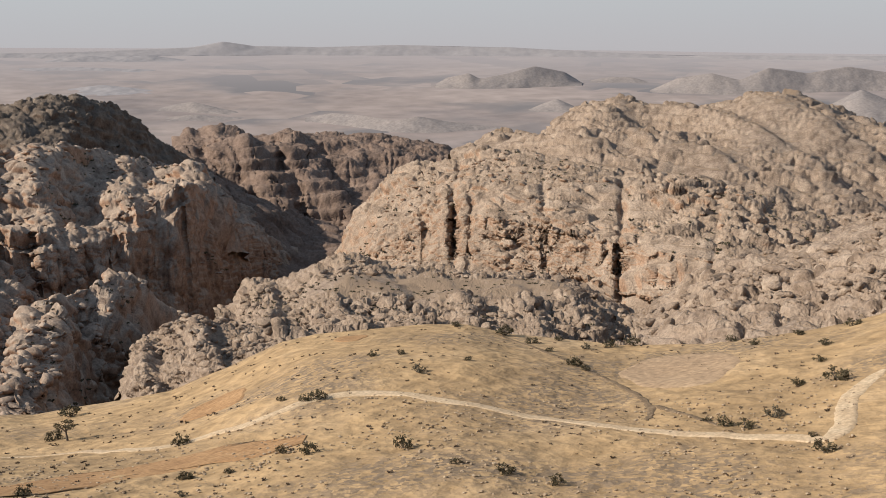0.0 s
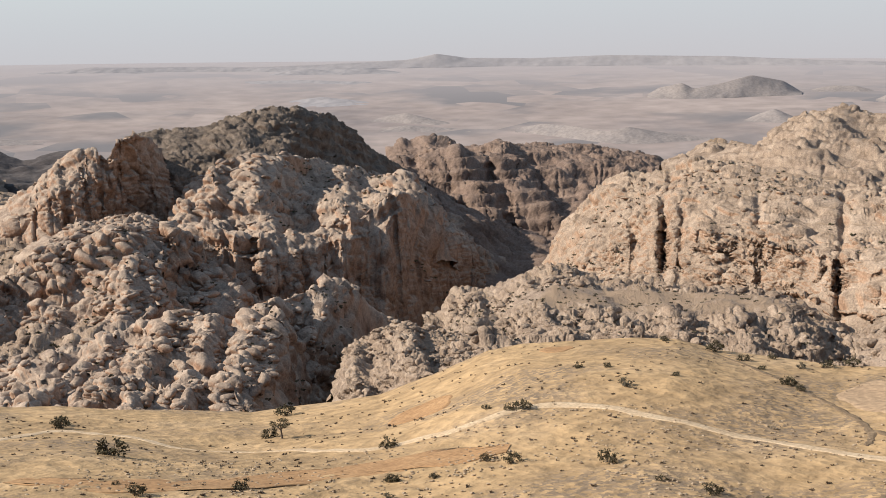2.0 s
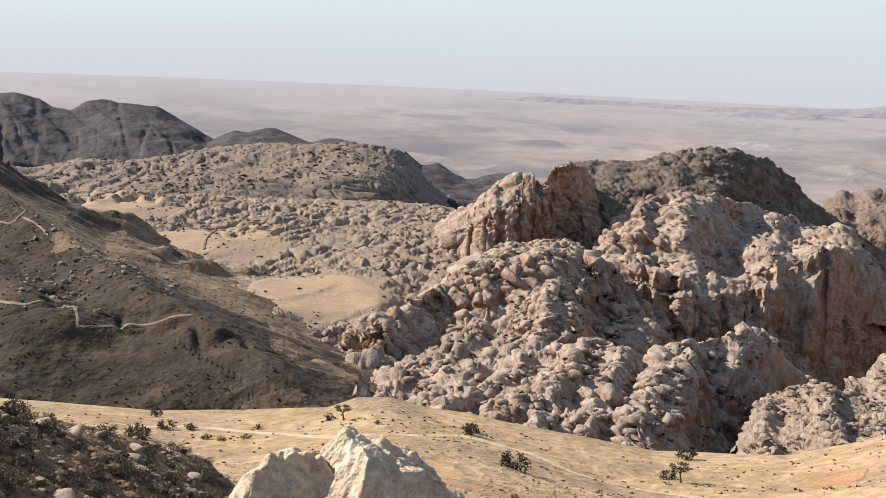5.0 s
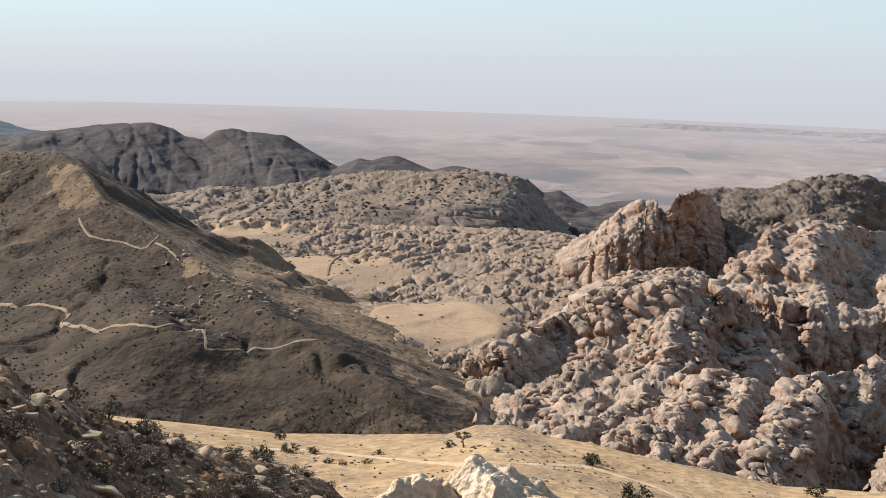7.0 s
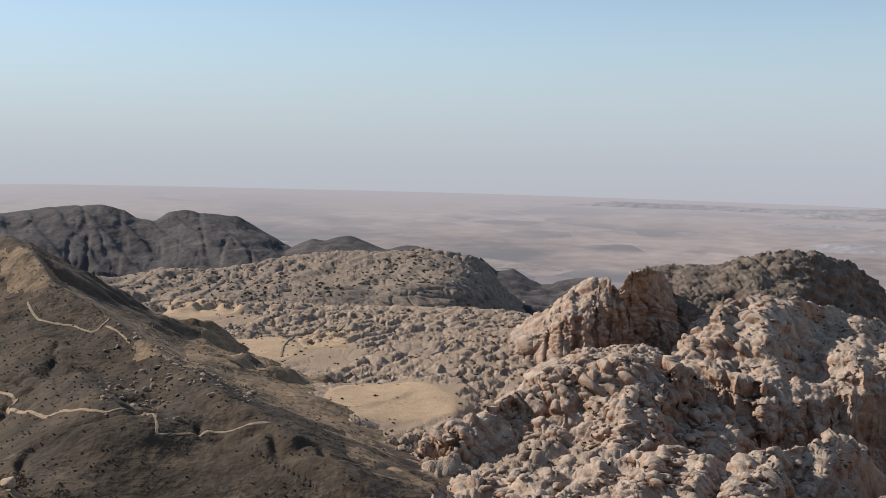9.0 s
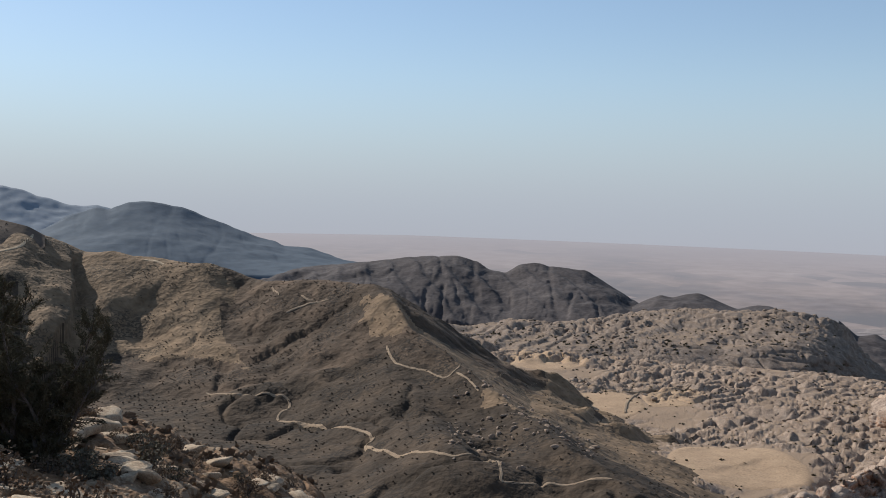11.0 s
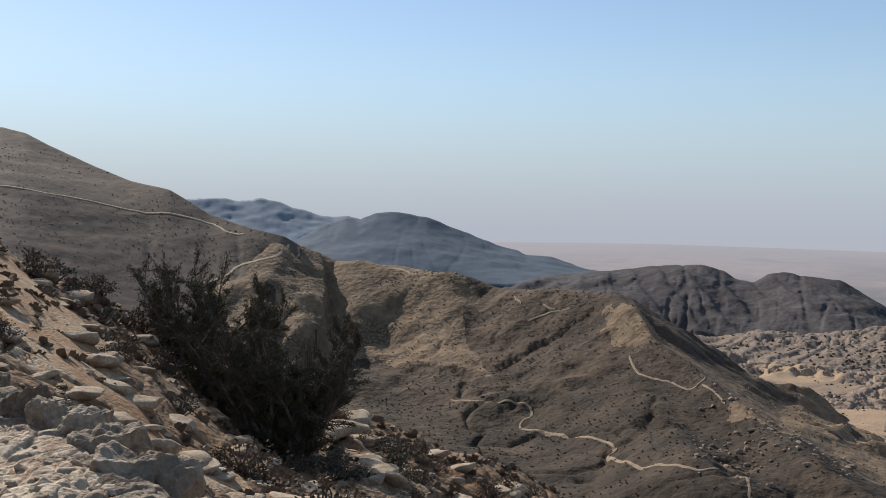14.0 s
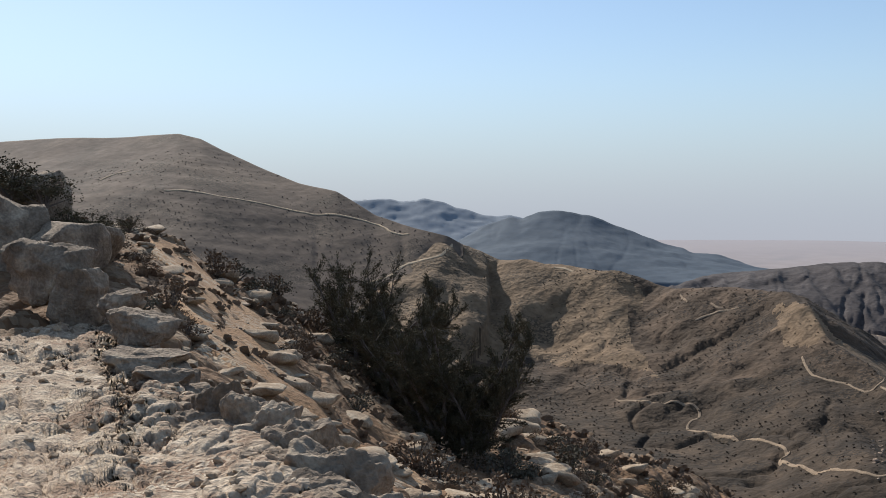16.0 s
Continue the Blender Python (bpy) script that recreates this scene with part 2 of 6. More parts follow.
def sheet(name, pts, nr, nc, mat, wrap=False):
    me = bpy.data.meshes.new(name)
    faces = grid_faces(nr, nc, wrap)
    me.vertices.add(len(pts))
    me.vertices.foreach_set("co", pts.astype(np.float32).ravel())
    me.loops.add(faces.size)
    me.loops.foreach_set("vertex_index", faces.ravel().astype(np.int32))
    me.polygons.add(len(faces))
    me.polygons.foreach_set("loop_start", np.arange(0, faces.size, 4, dtype=np.int32))
    me.update(calc_edges=True)
    me.polygons.foreach_set("use_smooth", np.ones(len(faces), bool))
    me.materials.append(mat)
    me.validate()
    return new(name, me)


def smooth_line(x, width):
    n = int(width)
    if n < 2:
        return x
    k = np.hanning(2 * n + 1)[1:-1]
    k /= k.sum()
    return np.convolve(np.pad(x, n - 1, mode="edge"), k, mode="valid")


def along(table, az, width=0.0):
    """Distance and height of a crest or foot line at bearings az, rounded over that many degrees."""
    t = np.array(table, float)
    n = width / max(1e-6, az[1] - az[0])
    elev = np.interp(az, t[:, 0], (t[:, 2] - EYE) / t[:, 1])
    dist = smooth_line(np.interp(az, t[:, 0], t[:, 1]), n + 0.6 / max(1e-6, az[1] - az[0]))
    return dist, EYE + dist * smooth_line(elev, n)


def normals(p, nr, nc):
    g = p.reshape(nr, nc, 3)
    n = np.cross(np.gradient(g, axis=1), np.gradient(g, axis=0))
    n /= np.linalg.norm(n, axis=2, keepdims=True) + 1e-9
    return n.reshape(-1, 3)


SURFACES = {}


def hill(name, line, mat, label, category="mountain", step=0.05, nrows=80, shape=0.0, depth=200, drop=80,
         lumps=(), waves=(), clefts=(), flutes=(), strata=(), bare=0.0, ends=0.0, ragged=0.0, cuts=(), flats=(), scarps=(), skirt=0.12, seed=1, kind="structure", surface="", keep=0.75, ease=3.0, profile=((0, 0), (1, 1))):
    """A hill between its foot line and its crest line, with a back that falls away behind.
    shape > 0 bulges the face outwards. waves: (size, height) of smooth relief, lumps: (cell size, height) of boulders,
    clefts: (size, depth) of gullies that run down the face, flutes: (width, depth) of upright buttresses on its steep parts,
    strata: (normal, spacing, height) of tilted ledges,
    cuts: (bearing, width, depth) of single fissures, flats: (bearing, distance, half width, half depth) of smooth clearings;
    scarps: (line of bearings and distances, drop, width) of steps that fall to the right of the line and climb back slowly; bare: share of the face without boulders; ragged: unevenness of the crest."""
    crest, foot = line["crest"], line["foot"]
    a0, a1 = crest[0][0], crest[-1][0]
    nc = max(8, int((a1 - a0) / step))
    az = np.linspace(a0, a1, nc)
    rc, zc = along(crest, az, 0.25)
    rs, zs = along(crest, az, ease)
    rf, zf = along(foot, az, ease)
    if ragged:
        jag = np.stack([np.radians(az) * rc.mean(), 0 * az, 0 * az], -1)
        zc = zc + value_noise(jag, (26, 26, 26), seed + 33, 3) * ragged
        zs = zs + value_noise(jag, (26, 26, 26), seed + 33, 1) * ragged
    u = np.concatenate([np.linspace(-1, 0, 5)[:-1], np.linspace(0, 1, nrows), 1 + np.linspace(0, 1, 14)[1:] ** 1.5])
    # rows follow the face's own line, closer where it is steep
    pu, pg = np.array(profile, float).T
    ps = np.concatenate([[0], np.cumsum(np.maximum(np.diff(pg), 0.35 * np.diff(pu)))])
    s_in = np.clip(u, 0, 1) * ps[-1]
    U = np.where((u >= 0) & (u <= 1), np.interp(s_in, ps, pu), u)[:, None]
    soft = np.interp(s_in, ps, pg)[:, None] - np.interp(s_in, ps, pu)[:, None]
    inside = np.clip(U, 0, 1)
    sharp = inside ** 4
    top = (zc - EYE) / rc * sharp + (zs - EYE) / rs * (1 - sharp)
    g = inside + shape * inside * (1 - inside) + soft
    r = rf + (rc - rf) * inside + np.minimum(U, 0) * (rc - rf) * skirt + np.maximum(U - 1, 0) * depth
    z = zf + (EYE + top * rc - zf) * g + np.minimum(U, 0) * 18 * (rc / 600) - np.maximum(U - 1, 0) ** 1.2 * drop
    A = np.radians(np.broadcast_to(az, r.shape))
    p = np.stack([r * np.sin(A), r * np.cos(A), z], -1).reshape(-1, 3)
    nr = len(u)
    calm = (1 - keep * np.exp(-((U - 1) / 0.15) ** 2) + 0 * r).ravel()
    if ends:
        edge = np.clip(np.minimum(az - a0, a1 - az) / ends, 0, 1)
        calm = calm * np.broadcast_to(edge, r.shape).ravel()
        p[:, 2] -= (np.broadcast_to((1 - edge) ** 2, r.shape) * rc * 0.03).ravel()
    for k, (size, height) in enumerate(waves):
        p = p + normals(p, nr, nc) * (value_noise(p, size, seed * 7 + k) * height * calm)[:, None]
    for k, (size, height) in enumerate(clefts):
        q = np.stack([(A * rc.mean()).ravel(), (r - rc).ravel() * 0.18, z.ravel() * 0.12], -1)
        line_ = np.exp(-(value_noise(q, (size, size, size), seed * 5 + 90 + k, 3) / 0.07) ** 2)
        nrm = normals(p, nr, nc)
        steepness = np.clip(1.25 - np.abs(nrm[:, 2]), 0.1, 1)
        back = np.stack([np.sin(A).ravel(), np.cos(A).ravel(), 0 * A.ravel() - 0.25], -1)
        p = p + back * (line_ * height * steepness)[:, None]
    for k, (size, height) in enumerate(flutes):
        q = np.stack([(A * rc.mean()).ravel(), 0.1 * r.ravel(), 0.22 * p[:, 2]], -1)
        steepness = np.clip((0.8 - np.abs(normals(p, nr, nc)[:, 2])) / 0.35, 0, 1)
        q[:, 0] += value_noise(q, (size * 3, size * 3, size * 3), seed * 3 + k, 2) * size * 0.6
        f1, f2, ident, tilt = cells(q, (size, size * 4, size * 3), seed * 11 + k)
        rib = (1 - (1 - np.clip((f2 - f1) / 0.6, 0, 1)) ** 2) * (0.45 + 0.55 * ident)
        p = p + np.stack([-np.sin(A).ravel(), -np.cos(A).ravel(), 0 * A.ravel()], -1) * (rib * height * steepness)[:, None]
    for bearing, wide, height in cuts:
        wander = value_noise(np.stack([z.ravel(), 0 * z.ravel() + bearing, 0 * z.ravel()], -1), (25, 25, 25), seed + 40, 2) * wide * 0.8
        line_ = np.exp(-((np.degrees(A).ravel() + wander - bearing) / wide) ** 2)
        steepness = np.clip(1.3 - np.abs(normals(p, nr, nc)[:, 2]), 0.1, 1)
        p = p + np.stack([np.sin(A).ravel(), np.cos(A).ravel(), 0 * A.ravel() - 0.3], -1) * (line_ * height * steepness)[:, None]
    for way_, drop_, wide in scarps:
        gap = np.full(len(p), 1e9)
        turn = np.zeros(len(p))
        for (b0, d0), (b1, d1) in zip(way_[:-1], way_[1:]):
            x0, y0 = d0 * math.sin(math.radians(b0)), d0 * math.cos(math.radians(b0))
            x1, y1 = d1 * math.sin(math.radians(b1)), d1 * math.cos(math.radians(b1))
            ex, ey = x1 - x0, y1 - y0
            f = ((p[:, 0] - x0) * ex + (p[:, 1] - y0) * ey) / (ex * ex + ey * ey)
            d = np.hypot(p[:, 0] - x0 - np.clip(f, 0, 1) * ex, p[:, 1] - y0 - np.clip(f, 0, 1) * ey)
            s = (ex * (p[:, 1] - y0) - ey * (p[:, 0] - x0)) / math.hypot(ex, ey)
            turn = np.where(d < gap, s, turn)
            gap = np.minimum(d, gap)
        turn = turn + value_noise(p, (22, 22, 22), seed + 60, 3) * 7
        fade = np.exp(-np.maximum(gap - np.abs(turn) - 4, 0) / 12)
        p[:, 2] -= drop_ * fade * np.clip(turn / 9, 0, 1) * np.exp(-np.maximum(turn, 0) / wide)
    plain = np.ones(len(p))
    for bearing, dist, across, deep in flats:
        away = ((np.degrees(A).ravel() - bearing) * math.radians(1) * dist / across) ** 2 + ((r.ravel() - dist) / deep) ** 2
        plain = plain * np.clip((away - 0.6) / 0.8, 0.12, 1)
    for way_, spacing, height in strata:
        q = p @ np.array(way_) / spacing + 0.7 * value_noise(p, np.array((6, 6, 6)) * spacing, seed + 70, 3)
        saw = q - np.floor(q)
        saw = np.where(saw < 0.76, saw / 0.76, (1 - saw) / 0.24)
        saw = saw * saw * (3 - 2 * saw)
        fade = np.clip(0.6 + value_noise(p, np.array((9, 9, 9)) * spacing, seed + 71, 2) * 1.6, 0, 1)
        p = p + normals(p, nr, nc) * ((saw - 0.4) * height * fade * plain * calm)[:, None]
    for k, (size, height) in enumerate(lumps):
        patchy = np.clip(0.72 + 1.2 * value_noise(p, np.array(size) * 5.0, seed * 17 + k, 2), 0.2, 1.15)
        much = (pillows(p, size, seed * 13 + k) - 0.5) * height * plain * patchy
        if bare:
            much = much * np.clip((value_noise(p, np.array((60, 60, 60)), seed + 50) + 0.8 - 1.6 * bare) * 3, 0.12, 1)
        p = p + normals(p, nr, nc) * much[:, None]
    SURFACES[surface or name] = (p.reshape(nr, nc, 3), az)
    return tagged(sheet(name, p, nr, nc, mat), label, category, "", kind)


def ridge_land(name, ridges, mats, label, category="mountain", seed=3):
    """Land under branching ridge lines: each falls away to both sides with its own slopes, down to a valley floor."""
    az = np.linspace(-47, 5, 640)
    rr = np.linspace(345, 1420, 330)
    A, Rr = np.meshgrid(az, rr)
    X, Y = Rr * np.sin(np.radians(A)), Rr * np.cos(np.radians(A))
    flat = np.stack([X.ravel(), Y.ravel(), 0 * X.ravel()], -1)
    wx = X.ravel() + value_noise(flat, (130, 130, 130), seed, 3) * 10 + value_noise(flat, (34, 34, 34), seed + 4, 3) * 5
    wy = Y.ravel() + value_noise(flat, (130, 130, 130), seed + 9, 3) * 10 + value_noise(flat, (34, 34, 34), seed + 5, 3) * 5
    floor = np.interp(A.ravel(), [-47, -24, -12, -2], [-142, -145, -160, -178]) + value_noise(flat, (160, 160, 160), seed + 2, 3) * 7 - 8
    skyline = [q for k in ridges[:2] for q in k[0]]
    behind = Rr.ravel() - np.interp(A.ravel(), [q[0] for q in skyline], [q[1] for q in skyline])
    floor = floor - 130 * np.clip((behind - 10) / 110, 0, 1) * np.clip((-20 - A.ravel()) / 2, 0, 1) - 45 * np.clip((Rr.ravel() - 660) / 90, 0, 1) * np.clip((A.ravel() + 24) / 6, 0, 1)
    rough = 1 + 0.38 * value_noise(flat, (55, 55, 55), seed + 6, 3) + 0.25 * value_noise(flat, (170, 170, 170), seed + 7, 2)
    heights, owner = [floor], [np.zeros(len(wx))]
    for line_, far_slope, near_slope, soil in ridges:
        apron = far_slope < 0.2
        best = np.full(len(wx), 1e9)
        z_best = np.zeros(len(wx))
        side = np.zeros(len(wx))
        for (a0, r0, z0), (a1, r1, z1) in zip(line_[:-1], line_[1:]):
            x0, y0 = r0 * math.sin(math.radians(a0)), r0 * math.cos(math.radians(a0))
            x1, y1 = r1 * math.sin(math.radians(a1)), r1 * math.cos(math.radians(a1))
            dx, dy = x1 - x0, y1 - y0
            k = np.clip(((wx - x0) * dx + (wy - y0) * dy) / (dx * dx + dy * dy), 0, 1)
            d = np.hypot(wx - x0 - k * dx, wy - y0 - k * dy)
            near = d < best
            best = np.where(near, d, best)
            z_best = np.where(near, z0 + k * (z1 - z0), z_best)
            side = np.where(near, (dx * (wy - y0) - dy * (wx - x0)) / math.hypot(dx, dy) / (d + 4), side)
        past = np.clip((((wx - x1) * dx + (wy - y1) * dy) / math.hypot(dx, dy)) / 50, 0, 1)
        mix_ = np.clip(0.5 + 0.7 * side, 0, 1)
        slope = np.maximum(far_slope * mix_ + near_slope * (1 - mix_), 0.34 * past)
        d = np.sqrt(best ** 2 + 36) - 6
        drop_ = slope * d * np.where(d > 12, rough, 1)
        if apron:
            # a long apron falls gently from the ridge to where the pale rocks of the basin begin
            la, ld, lz = np.array(line_, float).T
            rim_ = -12.6 + 0.8 * value_noise(flat, (90, 90, 90), seed + 40, 3)
            beyond = Rr.ravel() - np.interp(A.ravel(), la, ld)
            fall = np.interp(A.ravel(), la, lz) - far_slope * beyond - 4.5 * np.maximum(A.ravel() - rim_, 0) - 14 * np.maximum(la[0] - A.ravel(), 0)
            drop_ = z_best - np.where(beyond > 0, fall, np.minimum(z_best - drop_, fall))
        heights.append(z_best - drop_)
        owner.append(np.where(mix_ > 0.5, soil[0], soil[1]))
    h = np.array(heights)
    top = h.max(0)
    z = top + 5 * np.log(np.exp((h - top) / 5).sum(0)) - 1.5
    gully = np.exp(-(value_noise(flat, (60, 60, 60), seed + 20, 3) / 0.06) ** 2)
    crest_ = np.clip((h[1:4].max(0) - top + 14) / 14, 0, 1)
    z = z + 2.5 * crest_ - 3.5 * gully * (1 - crest_) + value_noise(flat, (26, 26, 26), seed + 21, 4) * 2.2 + value_noise(flat, (7, 7, 7), seed + 22, 2) * 0.5
    z = z - np.clip((400 - Rr.ravel()) / 55, 0, 1) * 30
    p = np.stack([X.ravel(), Y.ravel(), z], -1)
    SURFACES[name] = (p.reshape(len(rr), len(az), 3), az)
    ob = sheet(name, p, len(rr), len(az), mats[0])
    for extra in mats[1:]:
        ob.data.materials.append(extra)
    # dry grass on open flanks, burnt scrub elsewhere, ragged border; sunless sides get their shade as darker colour
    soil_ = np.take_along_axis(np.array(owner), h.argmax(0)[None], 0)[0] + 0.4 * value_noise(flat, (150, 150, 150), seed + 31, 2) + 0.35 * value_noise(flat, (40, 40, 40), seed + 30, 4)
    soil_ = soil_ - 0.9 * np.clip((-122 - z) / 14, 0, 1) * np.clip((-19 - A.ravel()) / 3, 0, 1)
    # the apron's rim is painted paler to offset shade on its turned-away edge
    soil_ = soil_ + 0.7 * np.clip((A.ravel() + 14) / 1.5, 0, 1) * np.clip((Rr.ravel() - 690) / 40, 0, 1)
    # low backlit ground: burnt scrub colour, with its dimness painted in too
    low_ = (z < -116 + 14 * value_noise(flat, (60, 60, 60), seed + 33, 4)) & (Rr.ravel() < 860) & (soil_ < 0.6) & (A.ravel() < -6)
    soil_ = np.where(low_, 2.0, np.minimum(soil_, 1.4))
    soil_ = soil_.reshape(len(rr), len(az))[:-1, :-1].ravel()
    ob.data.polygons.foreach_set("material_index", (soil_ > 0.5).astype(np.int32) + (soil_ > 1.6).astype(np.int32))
    return tagged(ob, label, category, "", "structure")


# ---------------------------------------------------------------- crest and foot lines: bearing, distance, height
FAR_RANGE = dict(
    crest=[(6, 4570, -200.5), (10.72, 4607, -201), (13.58, 4630, -199.4), (18.58, 4648, -195.9), (22.23, 4661, -188.5), (23.71, 4667, -168.6), (25.17, 4672, -187.8), (28.16, 4676, -195.2), (32.01, 4673, -189.1), (37.53, 4669, -200.4), (41.65, 4669, -218.7), (45.7, 4675, -231.6), (55.09, 4691, -230.5), (56.81, 4716, -229.9)],
    foot=[(6, 4500, -199.7), (13.57, 4560, -208.9), (26.51, 4607, -223.7), (40.29, 4597, -237.3), (55.11, 4621, -246), (56.83, 4646, -245.3)])
HILL_A = dict(
    crest=[(20.36, 3113, -283.7), (21.03, 3094, -272.8), (22.1, 3064, -261.4), (23.16, 3033, -274.5), (24.5, 2993, -286.9)],
    foot=[(20.35, 3043, -281.8), (22.07, 2995, -284.1), (24.49, 2923, -287.3)])
HILL_B = dict(
    crest=[(27.5, 2874, -289.7), (28.9, 2807, -273.1), (30.28, 2740, -272.8), (31.95, 2660, -278.7), (33.08, 2660, -268.8), (34.48, 2660, -280.9), (36.16, 2660, -290.4), (38.96, 2660, -303.4)],
    foot=[(27.5, 2804, -292.2), (31.94, 2590, -300.6), (36.16, 2590, -314.6), (38.96, 2590, -312)])
HILL_C = dict(
    crest=[(38.53, 3026, -290.8), (39.36, 3018, -270.9), (39.91, 3013, -260.2), (40.61, 3006, -275.5), (41.16, 3000, -289.3)],
    foot=[(38.53, 2956, -288.5), (41.16, 2930, -289.8)])
HILL_D = dict(
    crest=[(33.93, 3549, -263.1), (34.49, 3542, -242.3), (35.6, 3528, -228.1), (36.16, 3521, -244.7), (37.54, 3552, -230.1), (38.78, 3580, -209.8), (40.3, 3614, -230.8), (41.14, 3632, -264.9)],
    foot=[(33.93, 3479, -269.8), (36.16, 3451, -271.6), (41.14, 3562, -270.2)])
HILL_E = dict(
    crest=[(41.41, 3732, -265.1), (42.5, 3729, -252.1), (43.58, 3725, -253.4), (44.4, 3722, -268.8)],
    foot=[(41.41, 3662, -267.3), (44.4, 3652, -269.1)])
HILL_F = dict(
    crest=[(44.42, 3472, -273.7), (45.74, 3466, -236.4), (47.32, 3458, -222.1), (48.65, 3459, -240.8), (49.92, 3496, -206.8), (51.72, 3549, -224.9), (53.46, 3600, -207), (55.14, 3649, -224.7), (56.87, 3675, -227.5)],
    foot=[(44.42, 3402, -276.4), (48.42, 3382, -278.5), (55.2, 3581, -273.8), (56.93, 3606, -273.2)])
HILL_H = dict(
    crest=[(15.51, 4432, -218.2), (17.29, 4433, -201), (18.55, 4433, -213.2), (20.11, 4433, -205.3), (21.94, 4434, -224.3)],
    foot=[(15.51, 4362, -220.9), (21.93, 4364, -229.1)])
HILL_I = dict(
    crest=[(16.42, 3559, -257.6), (17.96, 3535, -245.5), (20.28, 3500, -263)],
    foot=[(16.41, 3489, -260.7), (20.27, 3430, -266)])
HILL_J = dict(
    crest=[(2.93, 4555, -194.2), (5.45, 4627, -189.7), (7.13, 4625, -177.5), (8.81, 4624, -183.3), (12.96, 4619, -191.4), (18.34, 4496, -206.5), (20.96, 4437, -217)],
    foot=[(2.93, 4485, -195.7), (5.45, 4557, -195.8), (12.96, 4549, -208.4), (20.96, 4367, -228.1)])
HILL_K = dict(
    crest=[(14.34, 4143, -226.3), (17.03, 4108, -225.3), (20.46, 4063, -237.5)],
    foot=[(14.34, 4073, -232.5), (20.46, 3993, -243)])
HILL_L = dict(
    crest=[(16.26, 3462, -261.9), (18.39, 3451, -259.9), (20.49, 3440, -265.8)],
    foot=[(16.26, 3392, -264.9), (20.49, 3370, -268.5)])
HILL_M = dict(
    crest=[(20.79, 2910, -286.1), (22.07, 2902, -279), (24.1, 2890, -287.4), (25.29, 2882, -289.5)],
    foot=[(20.79, 2840, -290.1), (25.3, 2812, -291.7)])
HILL_N = dict(
    crest=[(1.25, 2969, -282.2), (2.94, 2960, -274), (4.91, 2950, -284.3)],
    foot=[(1.25, 2899, -282.8), (4.91, 2880, -284.8)])
HILL_G = dict(
    crest=[(52.09, 2700, -257.7), (53.06, 2700, -231.6), (54.14, 2700, -203.3), (55.23, 2700, -224.2), (56.99, 2700, -238.9)],
    foot=[(52.14, 2500, -279.2), (57.09, 2500, -277.4)])
BLUE_BACK = dict(
    crest=[(-43.61, 4700, 35), (-42.67, 4700, 45.3), (-42.26, 4700, 52.7), (-41.3, 4700, 54), (-40.34, 4700, 39.4), (-39.24, 4700, 52.3), (-38.13, 4700, 24), (-37.01, 4700, -2.1), (-36.17, 4700, -24), (-35.06, 4700, -18), (-34.21, 4700, -35.4), (-31.96, 4700, -110.9)],
    foot=[(-43.6, 4300, -112.3), (-38.66, 4300, -129.2), (-31.94, 4300, -164.5)])
BLUE_FRONT = dict(
    crest=[(-37.55, 3500, -86.9), (-36.45, 3500, -45), (-35.05, 3500, -19.9), (-34.49, 3500, -26.2), (-33.66, 3500, -4.9), (-32.54, 3500, -0.5), (-31.13, 3500, -12.9), (-30, 3500, -42.6), (-28.6, 3500, -75.5), (-27.47, 3500, -98.3), (-26.54, 3500, -108.7), (-26.12, 3500, -122.1), (-24.85, 3500, -129.7), (-23.16, 3500, -162.7), (-21.48, 3500, -181.7)],
    foot=[(-37.54, 2900, -142.6), (-31.92, 2900, -181.6), (-26.32, 2900, -183.4), (-21.47, 2900, -161.6)])
DARK_MOUNTAIN = dict(
    crest=[(-27.36, 2300, -153.6), (-26.52, 2300, -139.7), (-25.68, 2300, -130.3), (-24, 2300, -120.4), (-21.76, 2300, -111.1), (-20.09, 2300, -102.2), (-19.37, 2300, -98.8), (-17.43, 2300, -98.1), (-16.59, 2300, -106.7), (-16.02, 2300, -123.4), (-15.18, 2300, -128.7), (-14.48, 2300, -111.4), (-13.78, 2300, -107.7), (-12.38, 2300, -116), (-11.25, 2300, -121), (-9.84, 2300, -153.9), (-8.56, 2300, -184.7), (-7.57, 2300, -203.1)],
    foot=[(-27.36, 1950, -139.5), (-25.67, 1950, -143.7), (-21.73, 1950, -165.7), (-19.9, 1950, -186.4), (-17.11, 1950, -200.5), (-13.18, 1950, -199.2), (-9.25, 1950, -182.7), (-7.57, 1950, -181.5)])
SMALL_HILL = dict(
    crest=[(-8.96, 2150, -180.2), (-8.13, 2150, -162.4), (-7.57, 2150, -154), (-7.01, 2150, -159.1), (-6.32, 2150, -151.7), (-5.76, 2150, -149.5), (-4.92, 2150, -161.9), (-3.93, 2150, -175.4), (-2.95, 2150, -167.7), (-2.39, 2150, -168.6), (-1.68, 2150, -180)],
    foot=[(-8.97, 1900, -177.7), (-1.68, 1900, -176.6)])
GAP_HILL = dict(
    crest=[(0.71, 2300, -201.6), (1.56, 2300, -231.7), (2.4, 2300, -224.3), (2.96, 2300, -237.5), (3.82, 2300, -261.7), (4.64, 2300, -247.4), (5.47, 2300, -242.1), (6.58, 2300, -238.8)],
    foot=[(0.75, 1900, -246.1), (3.84, 1900, -253.5), (6.62, 1900, -241.6)])
